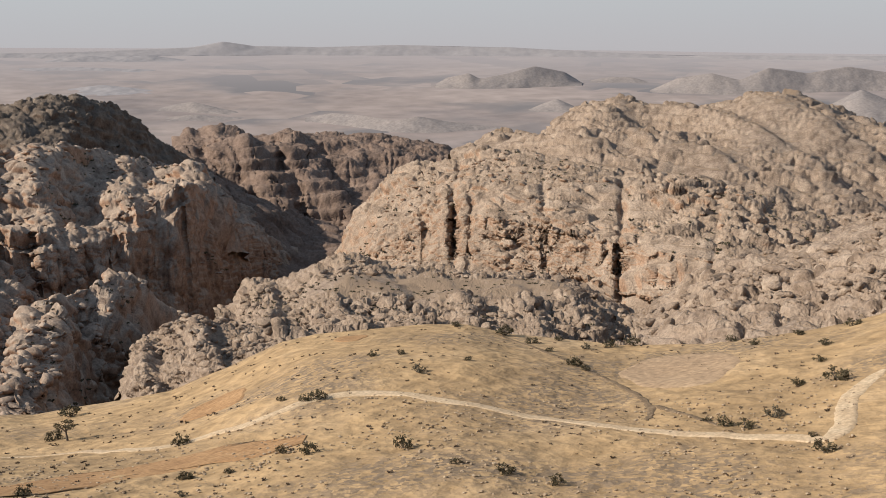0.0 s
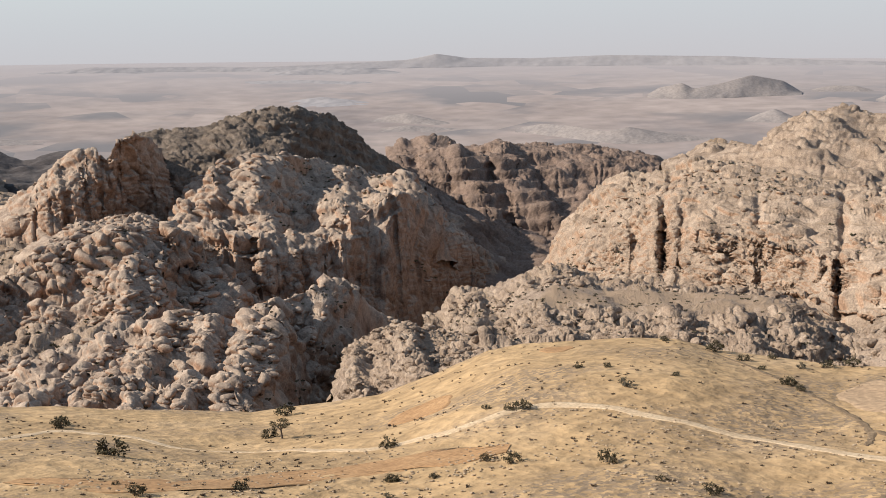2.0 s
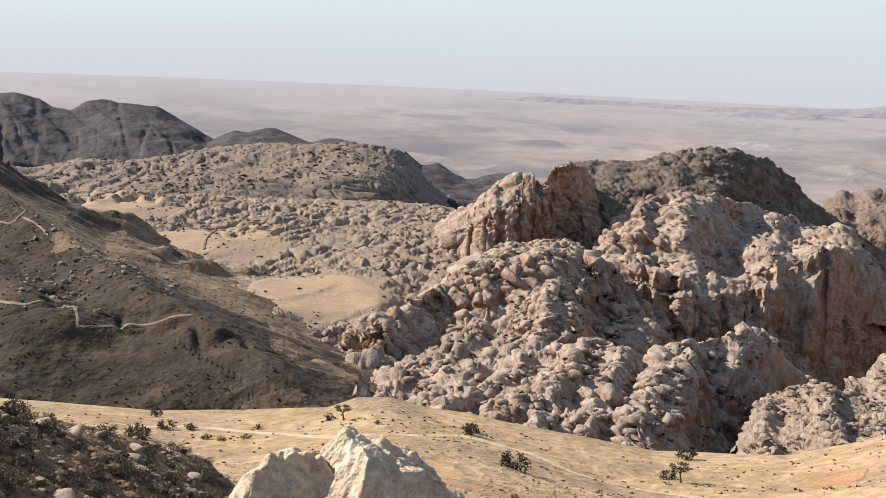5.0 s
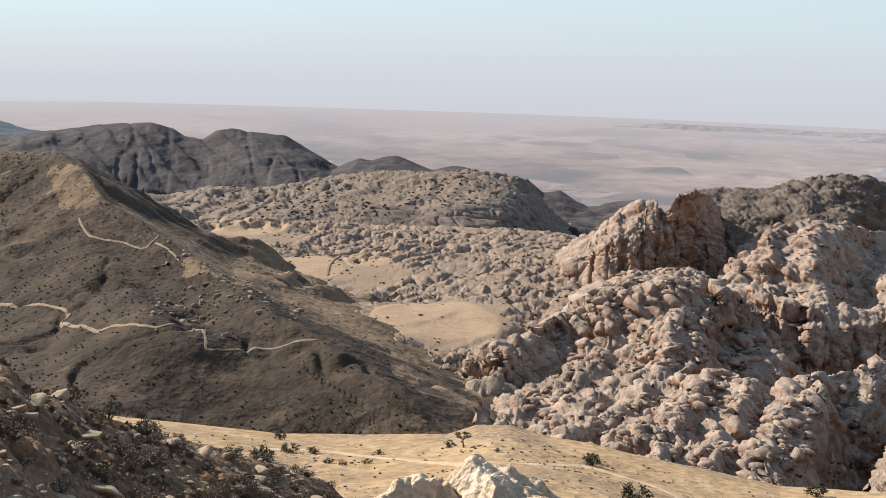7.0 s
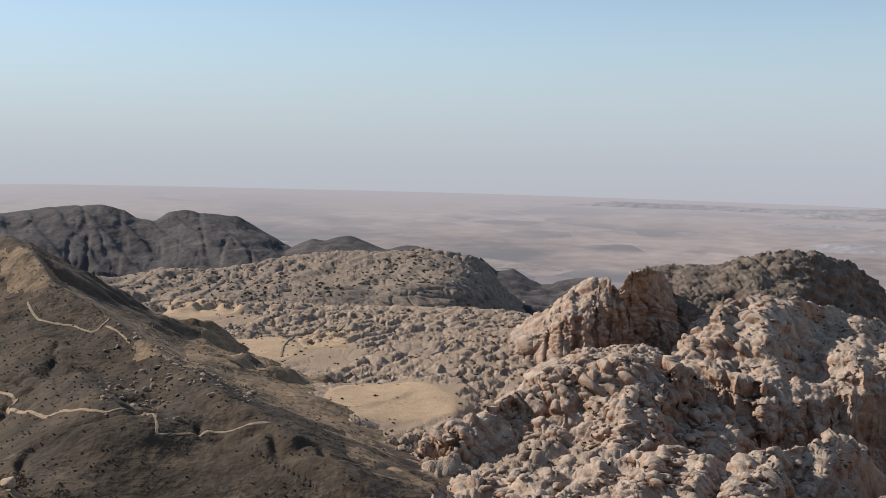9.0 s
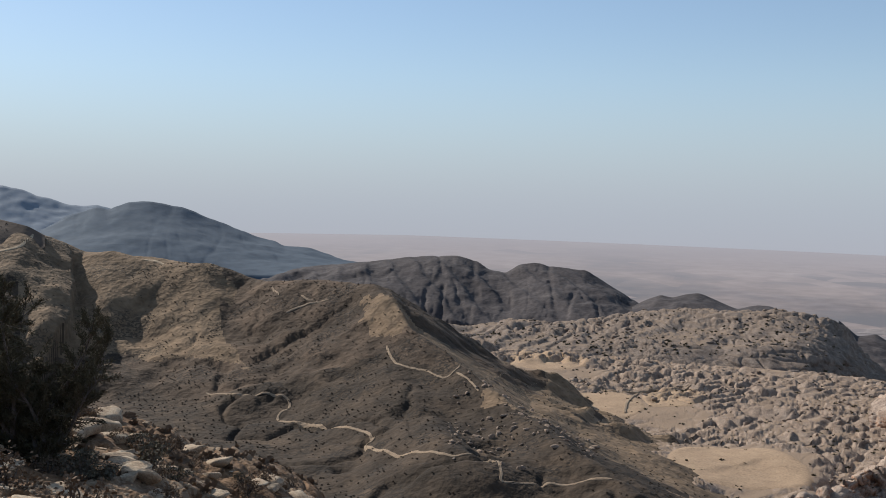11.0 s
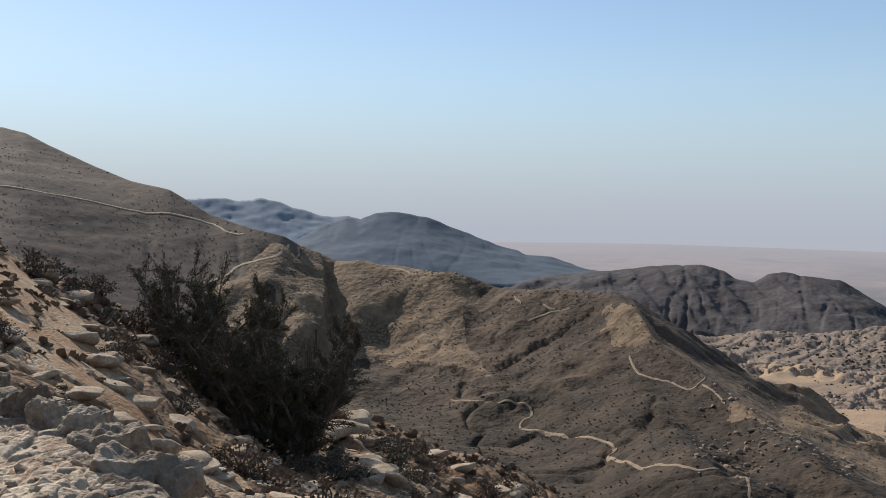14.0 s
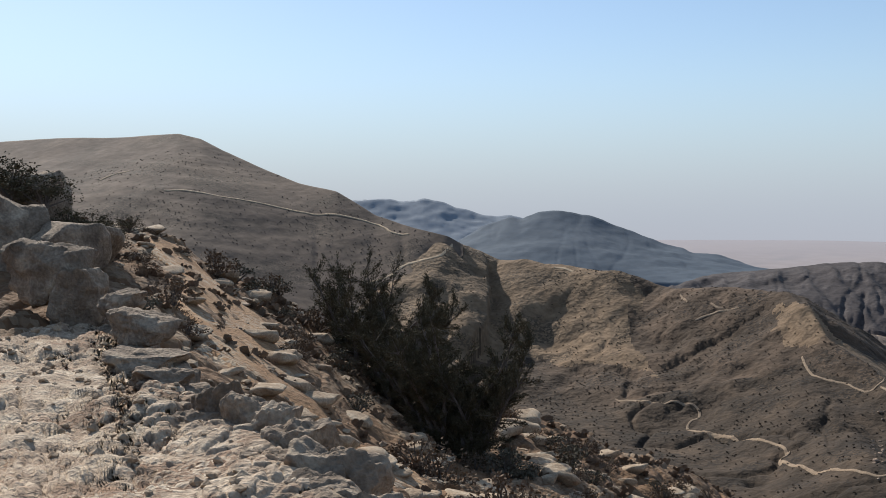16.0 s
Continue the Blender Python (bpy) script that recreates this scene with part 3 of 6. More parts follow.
DOME = dict(
    crest=[(-21.36, 1750, -164.8), (-19.58, 1750, -166), (-18.3, 1750, -177.5), (-16.99, 1750, -182.4), (-14.85, 1750, -166.6), (-12.96, 1750, -171.4), (-10.77, 1750, -167.6), (-9.66, 1750, -157.5), (-7.43, 1750, -147.2), (-4.63, 1750, -146), (-1.26, 1750, -142.6), (0.42, 1766, -150.3), (1.13, 1794, -165.5), (1.71, 1853, -198.1), (2.29, 1928, -239.3), (2.86, 2003, -268)],
    foot=[(-21.38, 1450, -149.8), (-19.61, 1450, -159.8), (-15.69, 1450, -180.8), (-10.23, 1450, -188.5), (-4.62, 1450, -192.4), (0.47, 1468, -193.6), (2.87, 1732, -235)])
BASIN = dict(
    crest=[(-24.36, 1450, -156.3), (-20.86, 1450, -143.3), (-18.3, 1439, -149.1), (-15.68, 1423, -172.6), (-10.23, 1389, -177.1), (-4.62, 1354, -174.9), (-0.1, 1326, -174.8), (2.72, 1308, -175.9), (6.67, 1283, -200.7), (7.48, 1278, -198), (10.87, 1257, -218.4)],
    foot=[(-24.66, 1250, -168), (-18.56, 1130, -177), (-13.12, 800, -179), (-6.32, 653, -176.8), (-2.85, 560, -177.7), (1.22, 560, -180), (7.55, 560, -162.3), (10.98, 560, -167)])
MASSIF_PEAK = dict(
    crest=[(7.2, 1235, -147), (8.6, 1235, -119), (9.84, 1235, -112.5), (10.4, 1239, -112.9), (11.08, 1243, -110.3), (12.19, 1250, -110.2), (13.28, 1257, -104.3), (14.37, 1264, -98.3), (15.59, 1271, -92.9), (16.54, 1277, -99.1), (17.88, 1328, -109.6), (18.4, 1356, -111.2), (18.95, 1385, -124.7), (19.4, 1410, -133.4), (19.76, 1429, -141.9), (20.57, 1473, -171.3), (20.66, 1477, -174), (21.95, 1547, -206), (23.53, 1607, -247.2), (25.14, 1668, -283.1), (26.24, 1709, -305.7), (27.47, 1755, -344.4), (28.29, 1786, -383.1)],
    foot=[(7.2, 1092, -190), (9.89, 1092, -190), (15.69, 1107, -172.8), (17.08, 1113, -180.5), (20.65, 1249, -256), (23.31, 1341, -319), (28.27, 1496, -338.4)])
MASSIF_KNOBS = dict(
    crest=[(2.24, 1085, -168.4), (2.94, 1071, -150.2), (4.35, 1043, -130.5), (5.48, 1025, -112.8), (6.46, 1013, -103.9), (7.03, 1007, -104.7), (7.45, 1002, -112), (7.74, 999, -114.6), (7.95, 996, -98.5), (8.57, 993, -95.1), (9.27, 1025, -97), (9.83, 1082, -106.7), (10.26, 1162, -132.9), (10.71, 1246, -191.8)],
    foot=[(2.24, 1005, -192), (6.07, 938, -192), (10.59, 1091, -212)])
MASSIF_FRONT = dict(
    crest=[(10.14, 1057, -180.4), (10.59, 1048, -169.2), (11.18, 1036, -152.7), (11.65, 1027, -135.3), (12.35, 1013, -127.2), (13.18, 1002, -121.7), (14.3, 1017, -116.6), (15.95, 1039, -118.4), (17.6, 1123, -135.9), (19.25, 1208, -159.6), (21.21, 1309, -179.8), (22.61, 1365, -195.4), (23.72, 1393, -219), (24.69, 1417, -255.5), (25.66, 1441, -297), (27.07, 1477, -327.6)],
    foot=[(10.11, 955, -169.9), (11.61, 921, -163.2), (12.97, 891, -160.4), (14.64, 895, -159.2), (16.3, 905, -166.7), (18.59, 928, -161.1), (20.3, 948, -156.3), (22.02, 978, -154.9), (23.14, 1048, -173.1), (24.25, 1118, -206.6), (25.65, 1172, -247.1), (27.07, 1221, -276.9)])
MASSIF_CLIFF = dict(
    crest=[(9.7, 953, -171.8), (11.62, 906, -158.2), (12.98, 872, -154.5), (14.65, 876, -153.1), (16.31, 888, -161.8), (17.43, 898, -165.5), (18.59, 910, -154.8), (20.31, 930, -150), (22.02, 960, -149.7), (23.15, 1030, -167.5), (24.26, 1100, -201.5), (25.65, 1155, -240.7), (27.07, 1205, -272.1)],
    foot=[(9.44, 849, -205.1), (12.7, 845, -216.6), (15.49, 841, -222.9), (18.34, 868, -237.1), (21.8, 912, -256.4), (24.13, 1045, -284.5), (26.18, 1125, -289.6), (27.05, 1165, -294.1)])
BOULDER_BELT = dict(
    crest=[(-2.59, 700, -172.5), (-0.47, 704, -166.9), (1.81, 741, -158.5), (4.09, 815, -152.6), (6.07, 867, -146.1), (8.89, 877, -141.5), (10.27, 856, -148), (10.3, 855, -144), (11.84, 832, -157.8), (13.46, 879, -174.9), (14.23, 904, -196.8), (14.99, 930, -226.9), (15.49, 956, -253.6)],
    foot=[(-2.59, 690, -173.5), (0.1, 685, -179.7), (4.68, 654, -180.2), (9.94, 651, -163.9), (10.39, 650, -177.9), (14.08, 744, -195.7), (15.48, 808, -218.2)])
FRONT_DOMES = dict(
    crest=[(-1.48, 610, -192.4), (-0.91, 610, -181.6), (0.09, 610, -176.4), (1.81, 608, -174.1), (4.11, 604, -170.1), (6.11, 602, -162.4), (8.96, 598, -159.2), (10.37, 596, -152.2), (12.06, 593, -146.5), (13.18, 592, -147.1), (14.55, 591, -136.5), (15.32, 608, -139.7), (15.66, 616, -144.1), (16.44, 633, -147.2), (17.3, 652, -149.9), (19, 690, -162.9), (20.11, 714, -183), (21.25, 739, -195.8), (21.81, 752, -207.3)],
    foot=[(-1.17, 440, -136.3), (2.79, 431, -139.4), (7.18, 416, -139.6), (12.92, 398, -139.9), (12.95, 398, -138.5), (17.54, 469, -167.1), (19.3, 512, -183.3), (21.69, 567, -192)])
LEDGE = dict(
    crest=[(17.8, 450, -151.3), (18.15, 450, -141.1), (19.01, 450, -129.4), (20.16, 450, -122.8), (21.54, 450, -121.7), (23.2, 450, -124.4), (24.6, 450, -127.4), (26, 450, -132.7), (27.73, 450, -131.4)],
    foot=[(17.78, 370, -126.4), (20.22, 370, -125.7), (23.08, 370, -119.4), (25.98, 370, -111.7), (27.72, 370, -109.3)])
TERRACE = dict(
    crest=[(22.68, 640, -169), (23.38, 640, -167.8), (24, 640, -155.1), (26.12, 640, -152.8), (27.84, 636, -143.5), (29.28, 633, -137.7), (31.84, 628, -145.2), (36.16, 619, -147.3), (40.47, 610, -147.1), (42.2, 606, -155.2), (43.92, 602, -161.4), (46.18, 600, -164.3), (48.98, 600, -171.8)],
    foot=[(22.59, 429, -127.1), (24.58, 424, -124.5), (28.89, 415, -121.4), (33.54, 405, -117.6), (37.63, 396, -118.1), (43.41, 383, -116.3), (49.01, 380, -113.1)])
CLIFF_MASSIF = dict(
    crest=[(28.99, 988, -220.7), (29.74, 978, -191.5), (30.33, 971, -170.6), (30.91, 964, -155.9), (31.91, 951, -142.7), (33.05, 937, -132.4), (34.75, 916, -126.8), (36.16, 898, -114.6), (37.57, 877, -116.2), (39.25, 851, -116.1), (40.94, 826, -116.5), (42.89, 797, -115.8), (45.91, 751, -112), (48.63, 720, -113.3), (51.31, 720, -122.4), (53.4, 720, -128), (55.6, 720, -123), (57.8, 720, -114.5)],
    foot=[(28.97, 739, -174.3), (30.4, 729, -173.1), (34.72, 699, -169.5), (40.48, 627, -156.1), (43.35, 586, -155.7), (48.96, 520, -144.7), (55.97, 520, -135.5), (58.22, 520, -130.9)])
RIGHT_PLATEAU = dict(
    crest=[(34.75, 1150, -154.6), (35.31, 1150, -146.1), (36.16, 1150, -140.4), (37, 1150, -132.6), (38.4, 1150, -133.7), (39.1, 1150, -137.6), (39.93, 1150, -120.6), (40.61, 1150, -111.1), (41.7, 1150, -99.9), (42.79, 1150, -96.4), (44.17, 1150, -102.8), (46.59, 1150, -105.5), (48.44, 1150, -101.7), (49.21, 1150, -92.3), (51.02, 1150, -94.3), (52.31, 1150, -100.2), (53.6, 1150, -109.6), (55.32, 1150, -120.2), (57.57, 1150, -126.3)],
    foot=[(34.74, 830, -129.7), (40.4, 830, -137.7), (45.94, 830, -136.1), (51.37, 830, -157.4), (55.69, 830, -161.6), (57.94, 830, -159.1)])
RIGHT_SLOPE = dict(
    crest=[(43.93, 507, -139.6), (45.58, 496, -125.7), (46.65, 489, -115.9), (48.26, 480, -105.9), (50.13, 480, -102.7), (51.96, 480, -99.4), (53.95, 480, -89.1), (55.61, 480, -82.6), (57.8, 480, -75.8)],
    foot=[(43.99, 327, -100.5), (47.64, 302, -91), (52.23, 300, -86.1), (56.01, 300, -80.4), (58.24, 300, -76.3)])
RED_MASSIF = dict(
    crest=[(20.59, 1800, -254.9), (21.45, 1800, -219.4), (22.14, 1800, -208.9), (23.1, 1800, -198.5), (24.17, 1800, -211.6), (25.27, 1800, -209), (26.65, 1800, -203), (28.03, 1800, -214.4), (29.14, 1800, -218.6), (30.26, 1800, -210.3), (31.94, 1800, -211), (33.06, 1800, -224.6), (34.47, 1800, -234.7), (36.16, 1800, -256.4)],
    foot=[(20.43, 1327, -252.1), (24.7, 1292, -315.5), (28.95, 1258, -317.3), (32.44, 1291, -267.3), (36.16, 1350, -232.4)])
CANYON_WALL = dict(
    crest=[(23, 1269, -187.4), (23.53, 1279, -198.7), (25.14, 1309, -224.2), (26.24, 1329, -239.8), (27.49, 1353, -253.8), (29.03, 1382, -270.7), (30.17, 1400, -274.9), (31.3, 1400, -282.6)],
    foot=[(22.66, 1008, -274.9), (25.47, 1043, -287.4), (27.79, 1072, -275), (30.11, 1100, -266.4), (31.26, 1100, -266.8)])
TAN_HILL = dict(
    crest=[(-20.94, 330, -94.2), (-18.38, 330, -97.1), (-15.74, 330, -99.8), (-11.64, 330, -103.6), (-7.39, 328, -103.7), (-3.06, 326, -102.5), (-1.61, 326, -99.6), (0.14, 325, -99.2), (2.19, 324, -102), (4.24, 323, -103), (7.17, 322, -106), (12.15, 320, -108.8), (12.93, 319, -108.9), (13.69, 318, -109.2), (17.73, 312, -105.6), (20.23, 308, -102.8), (23.1, 304, -96.2), (26, 300, -88.7), (27.73, 298, -86.4), (30.34, 295, -84.5), (33.54, 291, -82.4), (35.58, 288, -81.7), (37.62, 285, -83.2), (40.53, 282, -83.3), (43.4, 278, -83.2), (47.62, 273, -80.3), (49.81, 270, -77.6), (52.2, 270, -75.3), (54.26, 270, -72.4), (55.96, 270, -69.1), (59.14, 270, -64.2)],
    foot=[(-21.19, 120, -46.4), (-10.3, 118, -51.8), (4.52, 105, -47.1), (11.5, 106, -49.3), (25.54, 107, -54.5), (40.74, 109, -55.9), (60.26, 110, -51.2)])
LEFT_HILL = dict(
    crest=[(-62.86, 1700, 86.6), (-59.29, 1681, 96.7), (-56.8, 1616, 99.4), (-53.42, 1526, 96.9), (-51.19, 1467, 96.8), (-50.18, 1441, 88), (-49.16, 1414, 72.1), (-47.08, 1359, 48.4), (-45.49, 1317, 32.2), (-43.62, 1270, 21.6), (-42.8, 1250, 10.8), (-41.71, 1223, -3.8), (-39.78, 1174, -17.3), (-38.11, 1150, -24.8), (-37.37, 1150, -33)],
    foot=[(-63.05, 820, -117.6), (-51.32, 811, -152.3), (-43.61, 874, -161.6), (-40.92, 947, -126), (-39.83, 1011, -95.6), (-38.74, 1079, -70.8), (-37.78, 1130, -46.7), (-37.37, 1135, -38.6)])
NEAR_SLOPE = dict(
    crest=[(-60.79, 24, 1.54), (-57.86, 24, 1.42), (-55.59, 24.6, 1.35), (-53.78, 25.1, 1.26), (-51.68, 25.6, 0.97), (-50.63, 25.8, 0.52), (-48.48, 26.1, -0), (-46.84, 26.2, -0.4), (-44.64, 26.4, -1.14), (-42.14, 26.6, -1.95), (-39.61, 26.7, -2.78), (-35.11, 27.2, -3.13), (-32.3, 27.9, -3.79), (-32.12, 28, -3.72), (-31.12, 28.2, -4.2), (-29.53, 28.6, -4.45), (-29.06, 28.7, -4.42), (-26.95, 29.3, -5.01), (-25.07, 29.7, -5.59), (-23.98, 30, -6.42), (-18.41, 35.2, -9.33), (-15.77, 37.7, -10.66), (-13.05, 40.3, -12.17), (-9.69, 43.4, -14.24), (-7.68, 45.1, -16.35), (-5.63, 45.7, -18.38)],
    foot=[(-61.04, 8.5, -0.83), (-49.19, 7.8, -1.35), (-37.97, 8.1, -1.92), (-33.68, 8.6, -1.72), (-16.08, 17, -7.64), (-5.57, 20.7, -11.22)])
PAVEMENT = dict(
    crest=[(-62.24, 32.4, 0.65), (-59.36, 30, 0.56), (-57.89, 27, 0.47), (-56.64, 23.1, 0.46), (-55.65, 15, 0.15), (-54.89, 13, 0.15), (-53.09, 10.3, 0.1), (-50.71, 8.7, 0.06), (-48.82, 7.6, 0.06), (-46.91, 6.7, 0.04), (-45.81, 6.2, 0.03), (-44.71, 5.8, 0.01)],
    foot=[(-62.5, 5.5, -0.09), (-51.87, 5.2, -0.09), (-44.73, 4.7, 0.02)])
SPUR_RIDGES = [  # line, slope on its far or sunless side, slope on its near side, share of dry grass over dark shade colour on each
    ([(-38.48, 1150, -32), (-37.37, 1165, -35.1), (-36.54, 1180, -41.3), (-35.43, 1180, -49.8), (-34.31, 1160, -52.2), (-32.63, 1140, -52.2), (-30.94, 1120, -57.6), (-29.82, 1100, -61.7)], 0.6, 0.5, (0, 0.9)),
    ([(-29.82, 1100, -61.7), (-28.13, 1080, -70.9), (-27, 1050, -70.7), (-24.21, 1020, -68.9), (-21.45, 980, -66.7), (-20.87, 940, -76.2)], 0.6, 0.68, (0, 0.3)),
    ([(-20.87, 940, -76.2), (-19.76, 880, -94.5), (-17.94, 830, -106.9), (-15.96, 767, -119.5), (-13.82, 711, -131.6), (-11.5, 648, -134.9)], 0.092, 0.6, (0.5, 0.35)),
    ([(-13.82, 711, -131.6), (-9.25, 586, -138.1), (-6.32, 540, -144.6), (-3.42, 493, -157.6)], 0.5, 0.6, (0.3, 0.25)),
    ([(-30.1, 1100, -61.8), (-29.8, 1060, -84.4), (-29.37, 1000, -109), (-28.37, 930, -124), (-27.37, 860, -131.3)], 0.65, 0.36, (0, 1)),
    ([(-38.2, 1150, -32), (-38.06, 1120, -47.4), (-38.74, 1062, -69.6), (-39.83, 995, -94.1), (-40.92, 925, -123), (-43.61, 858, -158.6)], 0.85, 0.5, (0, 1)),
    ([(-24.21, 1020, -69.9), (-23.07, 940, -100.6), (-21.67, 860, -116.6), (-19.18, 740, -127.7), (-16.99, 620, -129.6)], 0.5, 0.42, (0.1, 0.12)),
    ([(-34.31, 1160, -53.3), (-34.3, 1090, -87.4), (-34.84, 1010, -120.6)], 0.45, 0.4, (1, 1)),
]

# ---------------------------------------------------------------- ground to the horizon
gaz = np.radians(np.linspace(-180, 180, 361)[:-1])
gr = np.concatenate([np.linspace(0.01, 3, 6), np.geomspace(4, 2400, 60), np.linspace(2450, 4950, 50)])
GR, GA = np.meshgrid(gr, gaz, indexing="ij")
front = np.clip((75 - np.abs(np.degrees(GA))) / 12, 0, 1)
rim = EYE + 4950 * np.tan(np.radians(np.interp(np.degrees(GA), [-80, -20, 0, 20, 50, 90], [-1.5, -1.5, -1.9, -2.35, -2.74, -2.74])))
far = np.clip((GR - 2600) / 2350, 0, 1)
gz_front = np.interp(GR, [0, 2.2, 4, 110, 400, 900, 1700, 2600], [0, 0, -1.8, -64, -190, -350, -360, -300]) * (1 - far) + rim * far
gz_back = np.interp(GR, [0, 60, 300, 1200, 2600], [0, 4, 20, -60, -300]) * (1 - far) + rim * far
GZ = gz_back * (1 - front) + gz_front * front
gp = np.stack([GR * np.sin(GA), GR * np.cos(GA), GZ], -1).reshape(-1, 3)
gp[:, 2] += value_noise(gp, (300, 300, 300), 5) * np.clip(GR.ravel() / 300, 0, 1) * 6 * np.clip((3000 - GR.ravel()) / 800, 0, 1)
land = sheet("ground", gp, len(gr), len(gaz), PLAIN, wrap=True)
land.data.materials.append(NEAR)
land.data.materials.append(TANFACE)
zone = np.repeat(np.where(gr[:-1] < 60, 1, np.where(gr[:-1] < 1500, 2, 0)), len(gaz))
land.data.polygons.foreach_set("material_index", zone.astype(np.int32))
tagged(land, "pale pinkish desert plain reaching the hazy horizon", "ground", "", "structure")

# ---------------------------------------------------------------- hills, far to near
hill("far_range", FAR_RANGE, FARRANGE, "low range on the horizon, haze put into its grey colour", nrows=12, step=0.08, waves=[((120, 120, 60), 8)], depth=20, drop=20, ease=1.0)
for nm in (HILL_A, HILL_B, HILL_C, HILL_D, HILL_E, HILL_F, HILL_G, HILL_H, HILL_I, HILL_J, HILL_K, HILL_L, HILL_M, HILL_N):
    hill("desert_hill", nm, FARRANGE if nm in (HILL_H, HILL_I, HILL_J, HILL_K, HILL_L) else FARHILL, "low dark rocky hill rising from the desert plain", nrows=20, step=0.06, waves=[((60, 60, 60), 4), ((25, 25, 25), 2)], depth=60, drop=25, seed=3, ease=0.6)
hill("blue_mountain", BLUE_BACK, BLUEFAR, "far mountain range, blue-grey haze put into its colour", nrows=24, step=0.08, waves=[((260, 260, 160), 16), ((90, 90, 60), 8), ((40, 40, 30), 5)], keep=0.1, depth=150, drop=60)
hill("blue_mountain", BLUE_FRONT, BLUE, "far mountain range, blue-grey haze put into its colour", nrows=40, step=0.08, waves=[((240, 240, 200), 14), ((80, 80, 60), 5), ((36, 36, 30), 2)], clefts=[(110, 8)], keep=0.1, depth=300, drop=120)
hill("dark_mountain", DARK_MOUNTAIN, DARK, "dark brown furrowed mountain with steep flanks", nrows=70, shape=0.5, waves=[((140, 140, 600), 14), ((20, 20, 40), 3)], clefts=[(80, 20), (32, 5)], strata=[((0.86, -0.3, 0.42), 120.0, 18.0), ((0.8, 0.35, 0.48), 45.0, 4.0)], depth=200, drop=100)
hill("dark_hill", SMALL_HILL, DARK, "small dark rocky hill behind the pale dome", nrows=30, waves=[((40, 40, 60), 8)])
hill("dark_hill", GAP_HILL, DARK, "dark rocky hill seen through a gap", nrows=40, waves=[((50, 50, 80), 14)])
hill("red_massif", RED_MASSIF, RED, "reddish brown eroded sandstone massif", nrows=150, shape=0.5, waves=[((140, 140, 80), 50), ((50, 50, 30), 14)], strata=[((0.86, -0.3, 0.42), 70.0, 12.0), ((0.05, 0.1, 0.99), 16.0, 7.0)], clefts=[(70, 30), (25, 8)], lumps=[((20, 20, 12), 5), ((9, 9, 10), 3)])
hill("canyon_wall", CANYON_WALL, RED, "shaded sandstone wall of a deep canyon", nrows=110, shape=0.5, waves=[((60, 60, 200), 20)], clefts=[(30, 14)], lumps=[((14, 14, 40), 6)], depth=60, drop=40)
hill("rock_dome", DOME, PALEDOME, "broad pale sandstone dome with slabby ledges", nrows=80, shape=0.0, profile=((0, 0), (0.2, 0.45), (0.5, 0.7), (1, 1)), waves=[((120, 120, 60), 14)], strata=[((0.86, -0.3, 0.42), 70.0, 12.0), ((0.35, -0.1, 0.93), 13.0, 3.5)], lumps=[((34, 22, 12), 6), ((12, 9, 6), 2)])
hill("rocky_basin", BASIN, SLAB, "sandy basin with low pale rock slabs", "ground", nrows=200, waves=[((140, 140, 100), 8)], strata=[((0.86, -0.3, 0.42), 40.0, 8.0), ((0.45, -0.25, 0.85), 9.0, 2.6)], lumps=[((36, 20, 14), 10), ((14, 9, 8), 4), ((6, 5, 5), 1.5)], ends=2.0, flats=[(-3.7, 830, 56, 80), (-10.6, 1060, 55, 70), (-13.0, 1262, 60, 70), (-9.5, 900, 40, 60), (-6.9, 1034, 34, 50)], bare=0.15, depth=120, drop=40)
hill("sandstone_massif", RIGHT_PLATEAU, SLAB, "pale sandstone plateau with rounded slabs", nrows=120, shape=0.5, waves=[((120, 120, 80), 22)], strata=[((0.86, -0.3, 0.42), 60.0, 10.0), ((0.3, 0.1, 0.95), 11.0, 5.0)], lumps=[((20, 20, 10), 6), ((8, 8, 6), 3)], bare=0.12)
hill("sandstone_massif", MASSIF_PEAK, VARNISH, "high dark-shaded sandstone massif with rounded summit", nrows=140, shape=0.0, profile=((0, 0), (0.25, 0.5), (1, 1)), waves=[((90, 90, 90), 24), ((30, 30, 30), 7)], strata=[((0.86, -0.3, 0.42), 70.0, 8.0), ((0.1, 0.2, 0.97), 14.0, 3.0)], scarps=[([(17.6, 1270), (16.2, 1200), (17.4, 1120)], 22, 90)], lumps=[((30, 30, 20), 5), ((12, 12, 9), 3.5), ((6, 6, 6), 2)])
hill("sandstone_massif", MASSIF_KNOBS, ROCK, "knobbly sandstone towers split by dark clefts", nrows=120, shape=0.0, profile=((0, 0), (0.1, 0.2), (0.4, 0.75), (1, 1)), waves=[((50, 50, 120), 10)], clefts=[(16, 6)], flutes=[(26, 6), (9, 2)], cuts=[(7.55, 0.2, 6), (5.6, 0.2, 8)], strata=[((0.9, -0.3, 0.32), 50.0, 5.0)], lumps=[((20, 20, 22), 8), ((8, 8, 9), 4), ((4, 4, 4), 1.6)], depth=120)
